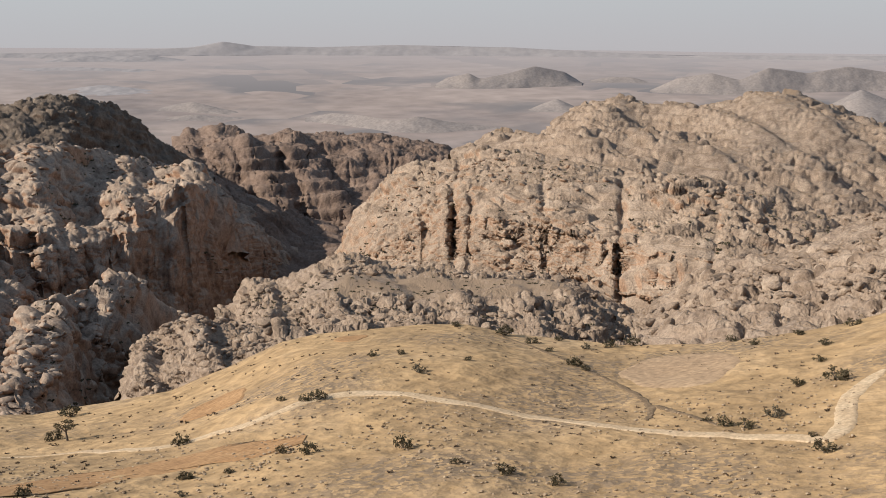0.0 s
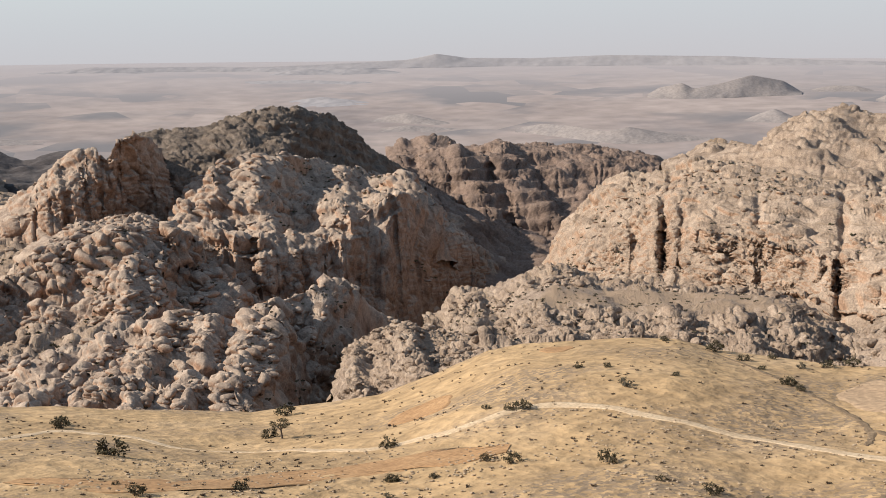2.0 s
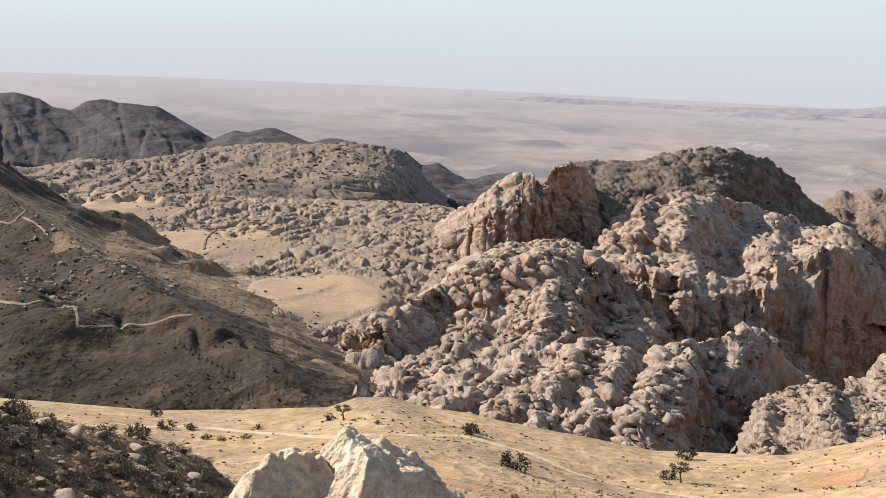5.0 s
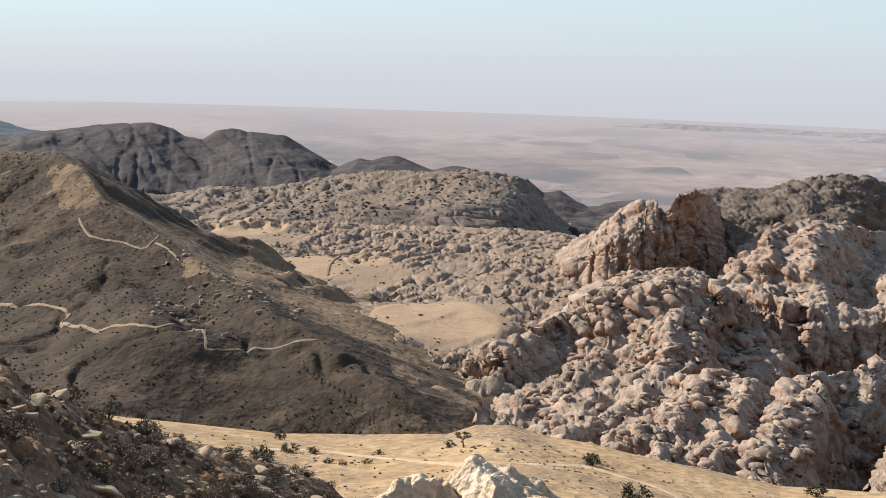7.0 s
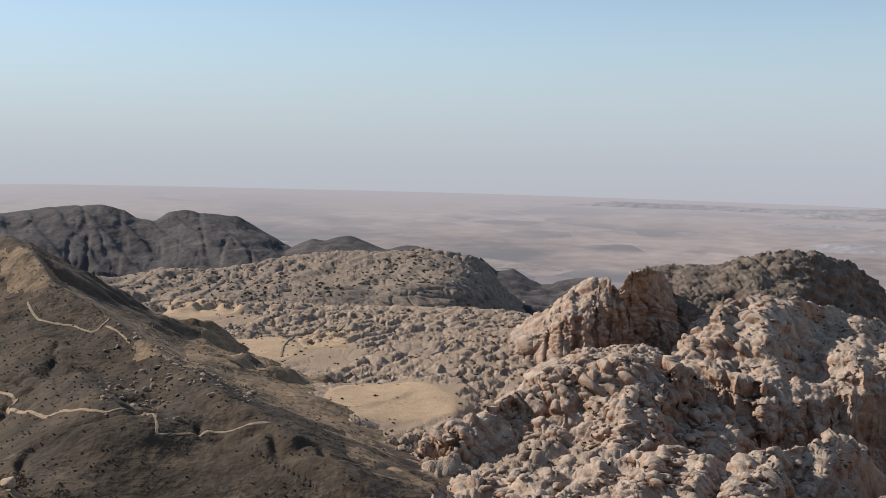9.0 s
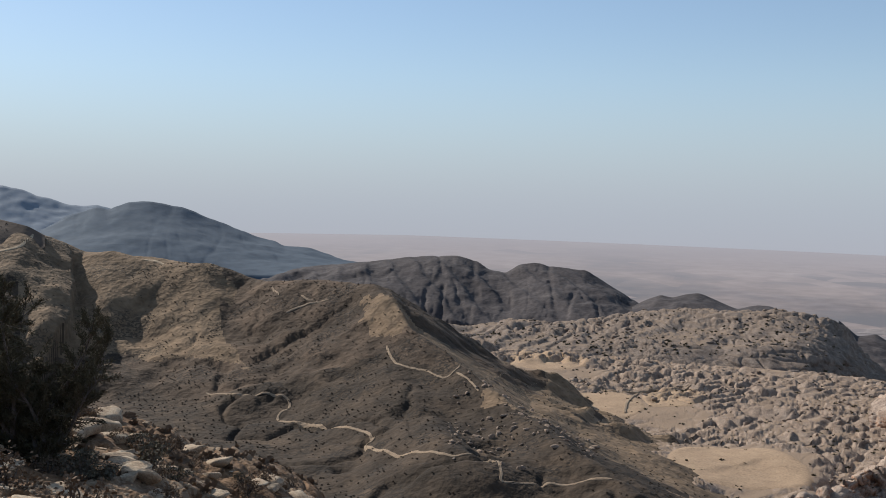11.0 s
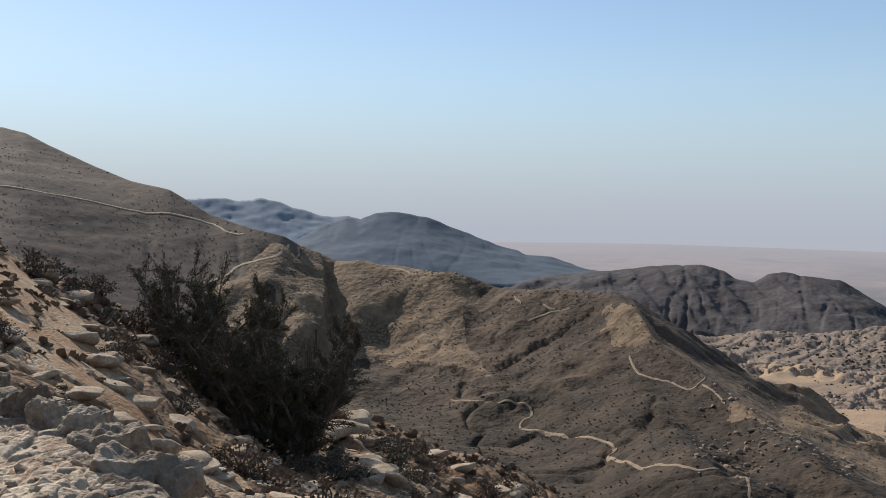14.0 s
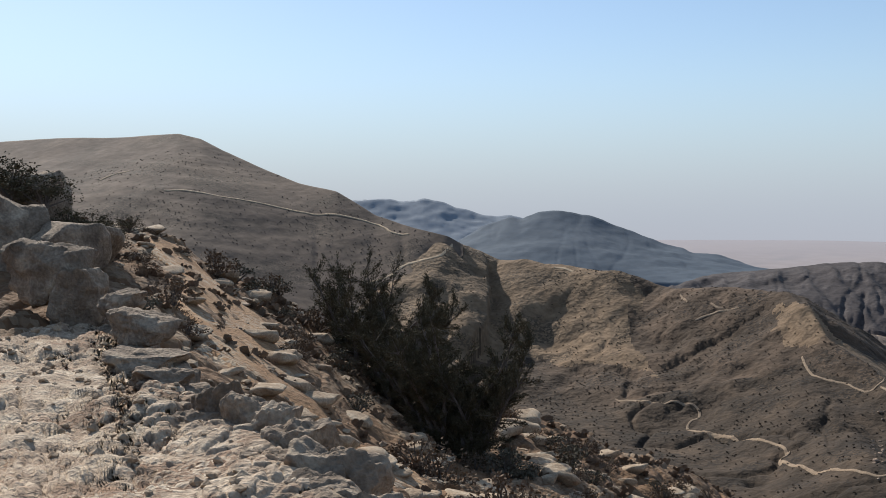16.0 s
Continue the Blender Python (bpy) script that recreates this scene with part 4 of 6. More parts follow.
hill("sandstone_massif", MASSIF_FRONT, ROCK, "sandstone slope of rounded boulders above a cliff", nrows=130, shape=0.2, waves=[((80, 80, 60), 22), ((30, 30, 30), 6)], strata=[((0.86, -0.3, 0.42), 60.0, 13.0), ((0.8, 0.35, 0.48), 22.0, 4.0)], lumps=[((34, 34, 30), 9), ((13, 13, 12), 7.0), ((6, 6, 6), 1.6)], scarps=[([(16.5, 1030), (15.6, 960), (15.9, 915)], 16, 50), ([(12.8, 990), (12.4, 940), (12.9, 895)], 14, 45)], ease=1.5, depth=120, surface="massif_front")
hill("sandstone_cliff", MASSIF_CLIFF, ROCK, "reddish fluted sandstone cliff falling into a canyon", nrows=150, profile=((0, 0), (0.25, 0.5), (0.6, 0.86), (1, 1)), ragged=16, waves=[((60, 60, 160), 10)], flutes=[(34, 22), (13, 7), (5, 2.2)], cuts=[(14.2, 0.3, 9), (16.6, 0.25, 9), (19.6, 0.2, 6), (21.4, 0.2, 7)], lumps=[((24, 24, 44), 7), ((9, 9, 20), 3.5), ((4, 4, 5), 1.5)], ease=1.5, depth=60, drop=20)
hill("boulder_field", BOULDER_BELT, ROCK, "slope of rounded sandstone boulders", nrows=230, shape=0.3, waves=[((110, 110, 80), 34), ((35, 35, 30), 9)], strata=[((0.86, -0.3, 0.42), 46.0, 11.0), ((0.8, 0.35, 0.48), 18.0, 3.5)], lumps=[((30, 30, 22), 8), ((12, 12, 10), 7.0), ((5, 5, 5), 1.3)], ends=0.8, scarps=[([(12.2, 860), (9.9, 764), (9.9, 690), (8.6, 655)], 26, 60)], bare=0.1, depth=100)
hill("sandstone_massif", CLIFF_MASSIF, CLIFF, "tan sandstone cliffs split by deep vertical clefts", nrows=260, shape=0.0, profile=((0, 0), (0.06, 0.08), (0.2, 0.6), (0.32, 0.72), (1, 1)), waves=[((120, 120, 300), 18), ((40, 40, 40), 7)], flutes=[(26, 11), (10, 5), (4, 1.8)], cuts=[(33.3, 0.15, 8), (35.1, 0.2, 20), (36.0, 0.12, 8), (39.4, 0.15, 8), (43.3, 0.2, 20), (48.0, 0.3, 14)], strata=[((0.86, -0.3, 0.42), 55.0, 9.0), ((0.8, 0.35, 0.48), 16.0, 3.0)], lumps=[((26, 20, 20), 6), ((10, 9, 9), 3.5), ((4, 4, 4), 1.6)], bare=0.2, depth=150, surface="cliff_massif")
hill("rocky_terrace", TERRACE, SLAB, "flat sandy terrace edged with pale boulders", nrows=140, shape=0.0, profile=((0, 0), (0.3, 0.58), (1, 1)), waves=[((60, 60, 60), 7), ((20, 20, 20), 2)], lumps=[((14, 14, 9), 6), ((7, 7, 6), 4), ((4, 4, 4), 2)], strata=[((0.86, -0.3, 0.42), 26.0, 5.0), ((0.2, 0.1, 0.97), 5.0, 2.0)], bare=0.12, keep=0.85, depth=100, flats=[(34, 560, 70, 34)])
hill("rocky_slope", RIGHT_SLOPE, SLAB, "pale eroded rock slope", nrows=120, shape=0.2, waves=[((60, 60, 60), 8)], strata=[((0.5, 0.1, 0.86), 7.0, 3.0)], lumps=[((10, 10, 8), 5), ((4, 4, 4), 1.5)], bare=0.1, depth=100)
hill("sandstone_massif", FRONT_DOMES, ROCK, "rounded pale sandstone domes above a dark canyon", nrows=240, shape=0.1, profile=((0, 0), (0.2, 0.42), (0.5, 0.66), (0.62, 0.88), (1, 1)), waves=[((75, 75, 60), 26), ((25, 25, 25), 3)], strata=[((0.86, -0.3, 0.42), 34.0, 8.5), ((0.8, 0.35, 0.48), 15.0, 3.0)], lumps=[((26, 26, 20), 8), ((10, 10, 9), 6.5), ((4, 4, 4), 1.1)], scarps=[([(19.3, 690), (18.05, 630), (16.6, 581), (15.7, 509), (13.5, 426)], 34, 120), ([(12.6, 600), (12.0, 560), (11.6, 500), (10.5, 440)], 12, 30)], bare=0.1, ease=1.2, depth=60, drop=60, surface="front_domes")
hill("rock_ledge", LEDGE, SLAB, "pale layered rock ledge at the canyon rim", nrows=110, shape=0.0, profile=((0, 0), (0.2, 0.45), (1, 1)), waves=[((30, 30, 30), 5)], strata=[((0.86, -0.3, 0.42), 22.0, 5.0), ((0.3, 0.0, 0.95), 4.0, 2.0)], lumps=[((6, 6, 4), 3), ((2.5, 2.5, 2.5), 1)], bare=0.4, ease=1.2, depth=60)
hill("brown_mountain", LEFT_HILL, BROWN, "bare brown hillside crossed by a dirt track", nrows=120, shape=0.1, waves=[((260, 260, 200), 20), ((50, 50, 50), 1.5)], clefts=[(120, 5)], strata=[((0.05, 0.1, 0.99), 14.0, 0.7)], ease=1.5)
ridge_land("brown_spur", SPUR_RIDGES, (SCORCHED_SHADE, TANFACE, BURNT_SHADE), "brown spur, scorched and colour-shaded dark on its sunless sides, with a winding track")
hill("tan_hill", TAN_HILL, TAN, "bare tan earth hill with dirt tracks and scattered shrubs", "ground", nrows=240, shape=0.15, waves=[((70, 70, 70), 3), ((15, 15, 15), 0.7), ((3, 3, 3), 0.15)], depth=40, drop=30)
hill("near_slope", NEAR_SLOPE, NEAR, "stony reddish brown slope below the viewpoint", "ground", nrows=200, shape=0.0, waves=[((4, 4, 4), 0.3), ((1, 1, 1), 0.12)], depth=15, drop=12, lumps=[((0.9, 0.9, 0.5), 0.14), ((0.35, 0.35, 0.25), 0.06)])
hill("rock_pavement", PAVEMENT, LIME, "pale weathered limestone pavement at the viewpoint", "rock", nrows=300, step=0.035, shape=0.0, waves=[((3, 3, 3), 0.16), ((0.6, 0.6, 0.3), 0.05)], strata=[((0.12, 0.1, 0.98), 0.16, 0.07)], lumps=[((1.1, 0.8, 0.6), 0.14), ((0.4, 0.3, 0.3), 0.07), ((0.14, 0.14, 0.12), 0.035)], ease=0.8, depth=0.22, drop=1.7)
# ---------------------------------------------------------------- things: helpers
LEAF = material("dark_leaf", [(0.056, 0.049, 0.030), (0.082, 0.071, 0.044), (0.115, 0.096, 0.060)], 0.4, bump=0)
GREYLEAF = material("grey_leaf", [(0.07, 0.065, 0.045), (0.11, 0.10, 0.075), (0.15, 0.13, 0.10)], 0.4, bump=0)
DRY = material("dry_scrub", [(0.10, 0.07, 0.05), (0.16, 0.115, 0.08), (0.22, 0.165, 0.115)], 0.3, bump=0)
BARK = material("grey_bark", [(0.07, 0.055, 0.045), (0.12, 0.10, 0.085), (0.18, 0.15, 0.13)], 0.15, bump=0.4)
STONE = material("pale_stone", [(0.21, 0.145, 0.095), (0.36, 0.275, 0.19), (0.48, 0.40, 0.30)], 0.3, bump=0.6)
ROAD = material("dirt_track", [(0.42, 0.31, 0.20), (0.48, 0.365, 0.245), (0.54, 0.43, 0.30)], 6.0, bump=0.2)
ORANGE = material("orange_soil", [(0.28, 0.165, 0.085), (0.34, 0.205, 0.105), (0.39, 0.245, 0.13)], 8.0, bump=0.2)
SAND = material("pale_sand", [(0.31, 0.22, 0.145), (0.36, 0.255, 0.165), (0.40, 0.29, 0.19)], 12.0, bump=0.2)
DULLROAD = material("dull_track", [(0.23, 0.17, 0.118), (0.29, 0.218, 0.15), (0.34, 0.26, 0.182)], 6.0, bump=0.2)
GRAVEL = material("orange_gravel", [(0.24, 0.14, 0.075), (0.32, 0.195, 0.105), (0.38, 0.25, 0.145)], 0.6, bump=0.6, rubble=((0.40, 0.32, 0.23), 1.5, 0.07))
GULLY = material("gully_earth", [(0.12, 0.085, 0.055), (0.18, 0.13, 0.085), (0.26, 0.19, 0.12)], 2.0, bump=0.4)


def mesh_from(bm, name, mat, smooth=False):
    me = bpy.data.meshes.new(name)
    bm.to_mesh(me)
    bm.free()
    if smooth:
        me.polygons.foreach_set("use_smooth", np.ones(len(me.polygons), bool))
    me.materials.append(mat)
    return me


def part(name, bm, mat, parent, label="", smooth=False):
    ob = new(name, mesh_from(bm, name, mat, smooth))
    ob.parent = parent
    return tagged(ob, label)


def height(surface, x, y):
    """Height of a hill's face under a place of the plan."""
    if surface == "hillside":
        return max(height(k, x, y) for k in ("brown_spur", "brown_mountain") if SURFACES[k][1][0] <= math.degrees(math.atan2(x, y)) <= SURFACES[k][1][-1])
    g, az = SURFACES[surface]
    a, d = math.degrees(math.atan2(x, y)), math.hypot(x, y)
    j = int(np.clip(np.searchsorted(az, a), 0, len(az) - 1))
    col = g[:, j]
    r = np.hypot(col[:, 0], col[:, 1])
    k = np.argsort(r)
    return float(np.interp(d, r[k], col[k, 2]))


def spot(surface, bearing, dist, sink=0.0):
    x, y = dist * math.sin(radians(bearing)), dist * math.cos(radians(bearing))
    return Vector((x, y, height(surface, x, y) - sink))


def tube(bm, pts, radii, sides=5):
    """A tapered limb through the points."""
    rings = []
    for i, p in enumerate(pts):
        d = (pts[min(i + 1, len(pts) - 1)] - pts[max(i - 1, 0)]).normalized()
        a = d.orthogonal().normalized()
        b = d.cross(a)
        rings.append([bm.verts.new(p + (a * math.cos(k * math.tau / sides) + b * math.sin(k * math.tau / sides)) * radii[i]) for k in range(sides)])
    for r0, r1 in zip(rings, rings[1:]):
        for k in range(sides):
            bm.faces.new((r0[k], r0[(k + 1) % sides], r1[(k + 1) % sides], r1[k]))
    bm.faces.new(rings[-1])


def leaf(bm, p, d, length, width, rng):
    side = d.cross(Vector((rng.uniform(-1, 1), rng.uniform(-1, 1), rng.uniform(-1, 1)))).normalized() * width
    q = [bm.verts.new(p - side * 0.5), bm.verts.new(p + d * length * 0.5 - side), bm.verts.new(p + d * length), bm.verts.new(p + d * length * 0.5 + side)]
    bm.faces.new(q)


def rand_dir(rng, up=0.0):
    v = Vector((rng.gauss(0, 1), rng.gauss(0, 1), rng.gauss(0, 1) + up))
    return v.normalized()


def shrub(name, seed, leaves, leaf_mat, leaf_size, label, category="shrub", flat=0.75, group="", clumps=9, stems=6):
    """A shrub one metre wide: stems from the root, clumps of small leaves with gaps."""
    rng = random.Random(seed)
    root = new(name)
    bm = bmesh.new()
    tips = []
    for i in range(stems):
        d = rand_dir(rng, 1.4)
        d.z = abs(d.z)
        pts = [Vector((0, 0, -0.05)), d * 0.18, d * 0.33 + Vector((0, 0, 0.04)), d * 0.46 + Vector((rng.uniform(-.06, .06), rng.uniform(-.06, .06), 0.06))]
        tube(bm, pts, [0.028, 0.02, 0.013, 0.006], 4)
        tips.append(pts[-1])
    part("stem", bm, BARK, root)
    bm = bmesh.new()
    centres = tips + [Vector((rng.uniform(-.38, .38), rng.uniform(-.38, .38), rng.uniform(0.12, 0.42) * flat)) for _ in range(clumps)]
    for i in range(leaves):
        c = rng.choice(centres)
        d = rand_dir(rng, 0.4)
        p = c + Vector((d.x, d.y, d.z * flat)) * rng.uniform(0.02, 0.2)
        p.z = max(p.z, 0.02)
        leaf(bm, p, rand_dir(rng, 0.3), leaf_size * rng.uniform(0.6, 1.3), leaf_size * 0.35, rng)
    part("foliage", bm, leaf_mat, root)
    return tagged(root, label, category, group)


def rock_mesh(seed, mat, cuts=9, sub=3, rough=0.06, flat=0.7, name="stone"):
    """A weathered block about one metre across: a ball cut by planes, then chipped."""
    rng = random.Random(seed)
    bm = bmesh.new()
    bmesh.ops.create_icosphere(bm, subdivisions=sub, radius=0.5)
    planes = []
    for i in range(cuts):
        n = rand_dir(rng)
        planes.append((n, rng.uniform(0.24, 0.40)))
    planes.append((Vector((rng.uniform(-.2, .2), rng.uniform(-.2, .2), 1)).normalized(), rng.uniform(0.2, 0.3)))
    off = Vector((seed * 3.1, seed * 1.7, 0))
    for v in bm.verts:
        for n, d in planes:
            k = v.co.dot(n) - d
            if k > 0:
                v.co -= n * k * 0.93
        s = noise.fractal(v.co * 4 + off, 1.0, 2.0, 4) * rough + noise.noise(v.co * 14 + off) * rough * 0.35
        v.co += v.co.normalized() * s
        v.co.z *= flat
    return mesh_from(bm, name, mat, True)


def place(data, name, m, label, category, group=""):
    ob = new(name, data)
    ob.matrix_world = m
    return tagged(ob, label, category, group)


def ribbon(name, plan, width, mat, surface, label, lift=0.12, category="track", uneven=0.15, seed=0):
    """A strip of ground laid over a hill along a line of bearings and distances."""
    rng = random.Random(seed + len(plan))
    pts = [Vector((d * math.sin(radians(a)), d * math.cos(radians(a)))) for a, d in plan]
    fine = []
    for i in range(len(pts) - 1):
        p0, p1, p2, p3 = pts[max(i - 1, 0)], pts[i], pts[i + 1], pts[min(i + 2, len(pts) - 1)]
        n = max(3, int((p2 - p1).length / max(1.2, width * 0.5)))
        for k in range(n):
            t = k / n
            fine.append(0.5 * ((2 * p1) + (p2 - p0) * t + (2 * p0 - 5 * p1 + 4 * p2 - p3) * t * t + (3 * p1 - p0 - 3 * p2 + p3) * t ** 3))
    fine.append(pts[-1])
    bm = bmesh.new()
    last = None
    for i, p in enumerate(fine):
        d = (fine[min(i + 1, len(fine) - 1)] - fine[max(i - 1, 0)]).normalized()
        s = Vector((-d.y, d.x))
        row = []
        taper = min(1.0, 0.35 + 0.2 * min(i, len(fine) - 1 - i))
        for k in np.linspace(-1, 1, 6 + int(width)):
            q = p + s * float(k) * width * 0.5 * taper * (1 + rng.uniform(-uneven, uneven))
            row.append(bm.verts.new((q.x, q.y, height(surface, q.x, q.y) + (lift if abs(k) < 1 else -lift))))
        if last:
            for a, b, c, e in zip(last, last[1:], row[1:], row):
                bm.faces.new((a, b, c, e))
        last = row
    bmesh.ops.recalc_face_normals(bm, faces=bm.faces)
    return tagged(new(name, mesh_from(bm, name, mat, True)), label, category, "", "structure")


def patch(name, bearing, dist, across, deep, mat, surface, label, lift=0.12, seed=0):
    """A bare patch of soil with an uneven rim, lying on a hill."""
    rng = random.Random(seed)
    c = Vector((dist * math.sin(radians(bearing)), dist * math.cos(radians(bearing))))
    fwd = c.normalized()
    side = Vector((fwd.y, -fwd.x))
    bm = bmesh.new()
    rings = []
    wob = [rng.uniform(0.8, 1.15) for _ in range(12)]
    for f in np.linspace(0.02, 1, 14):
        ring = []
        for k in range(48):
            a = k * math.tau / 48
            w = wob[int(k / 4)] * (1 - k % 4 / 4) + wob[(int(k / 4) + 1) % 12] * (k % 4 / 4)
            q = c + side * math.cos(a) * across * 0.5 * f * w + fwd * math.sin(a) * deep * 0.5 * f * w
            ring.append(bm.verts.new((q.x, q.y, height(surface, q.x, q.y) + (lift if f < 0.99 else -lift * 2))))
        rings.append(ring)
    for r0, r1 in zip(rings, rings[1:]):
        for k in range(48):
            bm.faces.new((r0[k], r0[(k + 1) % 48], r1[(k + 1) % 48], r1[k]))
    bm.faces.new(rings[0])
    bmesh.ops.recalc_face_normals(bm, faces=bm.faces)
    return tagged(new(name, mesh_from(bm, name, mat, True)), label, "soil", "", "structure")


# ---------------------------------------------------------------- places on the plan: bearing, distance, width
SHRUBS_NEAR = [(40.24, 150, 2.73), (37.43, 153.6, 3.28), (34.86, 156.9, 2), (20.48, 160.5, 1.89), (53.63, 161.5, 3.4), (7.6, 162.1, 3.09), (32.11, 168.6, 3.21), (12.99, 170.1, 3.61), (6.69, 170.6, 1.44), (53.05, 170.8, 1.43), (22.95, 171.3, 1.46), (22.98, 171.6, 1.64), (20.76, 173, 2.39), (20.79, 173.2, 2.21), (27.1, 173.5, 3.3), (25.78, 177.1, 2.25), (49.76, 180.8, 2.65), (48.7, 182.9, 3.06), (47.8, 186.8, 1.76), (51.05, 188.4, 3.34), (53.93, 206.6, 4.25), (52.09, 207.7, 2.79), (27.71, 211.2, 3.51), (20.58, 211.5, 3.78), (6.67, 211.8, 5.54), (27.04, 212, 2.65), (25.82, 216.2, 2.25), (32.93, 222.4, 3.44), (53.08, 226.9, 2.79), (35.58, 233.2, 1.68), (41.6, 238.7, 2.22)]
SHRUBS_FAR = [(32.01, 242.6, 1.99), (41.13, 242.8, 2.5), (53.34, 243.3, 2.98), (41.01, 243.4, 3.76), (30.55, 244, 2.51), (14.48, 254.5, 3.99), (-8.46, 256.8, 2.13), (-12.56, 257.5, 5.33), (49.98, 257.8, 2.37), (-7.17, 258.6, 2.68), (39.78, 259.8, 2.13), (-9.18, 260.3, 2.7), (-13.66, 264, 2.45), (54.52, 264.4, 4.03), (52, 265.4, 2.7), (-0.48, 265.5, 1.92), (41.55, 267.2, 2.74), (38.79, 270.3, 3.32), (48.86, 270.5, 3.32), (42.84, 273.4, 3.36), (-10.02, 274, 3.11), (-11.15, 275.4, 4.27), (43.98, 276, 3.67), (-6.59, 276.8, 2.58), (40.24, 277.7, 2.27), (4.39, 278.2, 5.19), (37.42, 280.5, 4.3), (4.21, 284.2, 3.82), (34.86, 285.7, 2.91), (-2.96, 289.2, 3.88), (15.39, 296.5, 5.55), (-11.64, 309.7, 3.51)]
GREY_ONES = {3, 11, 19, 27, 40, 47}
TREE = [(15.16, 250.4, 4.72), (-2.24, 283.7, 4.39)]
TRACK_MAIN = [(-13.65, 277.9), (-10.3, 281.6), (-7.45, 272.7), (-4.56, 260.5), (-1.65, 245.1), (1.29, 250), (3.34, 271.4), (5.1, 270.5), (7.16, 258.3), (9.52, 237.8), (12.74, 232.1), (15.38, 226.7), (18.94, 213.1), (21.78, 211.6), (23.81, 207.7), (25.86, 208.7), (27.63, 212.1), (29.98, 211.7), (32.33, 206.9), (34.69, 199.2), (37.65, 195.1), (40.6, 190.7), (43.53, 184.7), (46.41, 179.5), (49.23, 175.3), (51.98, 172.2), (53.72, 168.3), (54.46, 178), (54.52, 192.1), (55.24, 201.1), (56.08, 208.1)]
STRIP = [(1.81, 180.7), (6.54, 169.9), (10.72, 172.2), (15.04, 181.4), (19.48, 187.8), (23.96, 186), (26.94, 184.2)]
GULLY_LINE = [(37.04, 280), (39.67, 257.2), (42.3, 234.4), (43.76, 221.9), (44.93, 204), (44.81, 191.2)]
GULLY_SIDE = [(44.93, 205), (47.23, 190.7), (48.37, 182.7)]
FIELD = [(46.28, 237.7, 24.49), (22.43, 248.4, 15.51), (29.46, 280.4, 8.6)]
TRACK_SPUR = [(-29.88, 876.2), (-28.48, 853.3), (-27.35, 845.8), (-26.1, 839.2), (-25.81, 828.6), (-26.35, 807.8), (-24.54, 775.8), (-22.89, 738.5), (-22.06, 721.5), (-21.64, 702.3), (-22.04, 700.4), (-20.68, 660.3), (-19.88, 646.9), (-17.64, 620.4), (-15.67, 628), (-15.24, 602.2), (-15.09, 592.5), (-13.39, 601.6), (-11.41, 601), (-9.71, 598.6)]
TRACK_B = [(-26.03, 984.6), (-25.07, 985), (-23.97, 979.9)]
TRACK_C = [(-21.06, 872.2), (-20.77, 849.7), (-20.23, 833.4), (-19.15, 820.5), (-17.73, 803), (-15.77, 884), (-13.51, 1008)]
TRACK_BRANCH = [(-17.55, 800.2), (-16.89, 784), (-16.43, 764.4)]
TRACK_D = [(-35.94, 926.7), (-34.97, 963.5), (-34.27, 964.8)]
TRACK_HILL = [(-42.1, 1082.3), (-40.87, 1094.1), (-40.32, 1108.7), (-39.22, 1109.5), (-38.39, 1116), (-37.9, 1142.5)]
TRACK_HIGH = [(-51.94, 1249.1), (-49.67, 1235.4), (-47.08, 1234.7), (-44.42, 1219.4), (-41.99, 1203.7), (-41.3, 1188.4), (-40.89, 1172.2), (-40.06, 1161.1)]
TRACK_TOP = [(-54.93, 1342.3), (-54.29, 1353.3), (-53.5, 1355.3)]
TRACK_SADDLE = [(-37.3, 1148), (-36.7, 1160), (-36.2, 1172)]
TRACK_RIDGE = [(-32.87, 1131), (-32.3, 1127), (-31.9, 1119)]
TRACK_CREST = [(-24.64, 986), (-25.0, 991), (-25.3, 1000)]
TRACK_FORK = [(-26.75, 1040), (-26.6, 1028), (-26.4, 1014)]
TRACK_BASIN = [(-11.3, 1150), (-10.5, 1141), (-8.84, 1126), (-7.71, 1145), (-6.02, 1162)]
TRACK_SAND = [(-8.56, 1125), (-9.06, 1077), (-9.18, 1032)]
FOOTPATH = [(-52.86, 24.19), (-51.73, 23.13), (-50.35, 21.24), (-49.7, 18.51), (-48.77, 16.46), (-46.85, 15.33), (-44.97, 14.97), (-42.76, 15.03), (-40.53, 15.07)]
SANDPATCH = [(-3.7, 830, 96), (-10.6, 1060, 92), (-13.01, 1351.9, 99), (-6.9, 1108.8, 66)]
JUNIPER = [(-43.59, 23.54), (-41.44, 22), (-39.31, 19.32), (-38.21, 19.2)]
BIG_STONES = [(-34.27, 19.91, 0.59), (-36.57, 22.71, 0.79), (-41.03, 17.72, 0.44), (-45.53, 14.38, 0.5), (-41.28, 18.47, 0.36), (-34.07, 19.34, 0.53), (-44.97, 14.97, 0.44), (-40.8, 18.62, 0.55), (-47, 16.66, 0.57), (-47.72, 17.96, 0.52), (-48.47, 18.9, 0.55), (-45.45, 19.34, 0.28)]
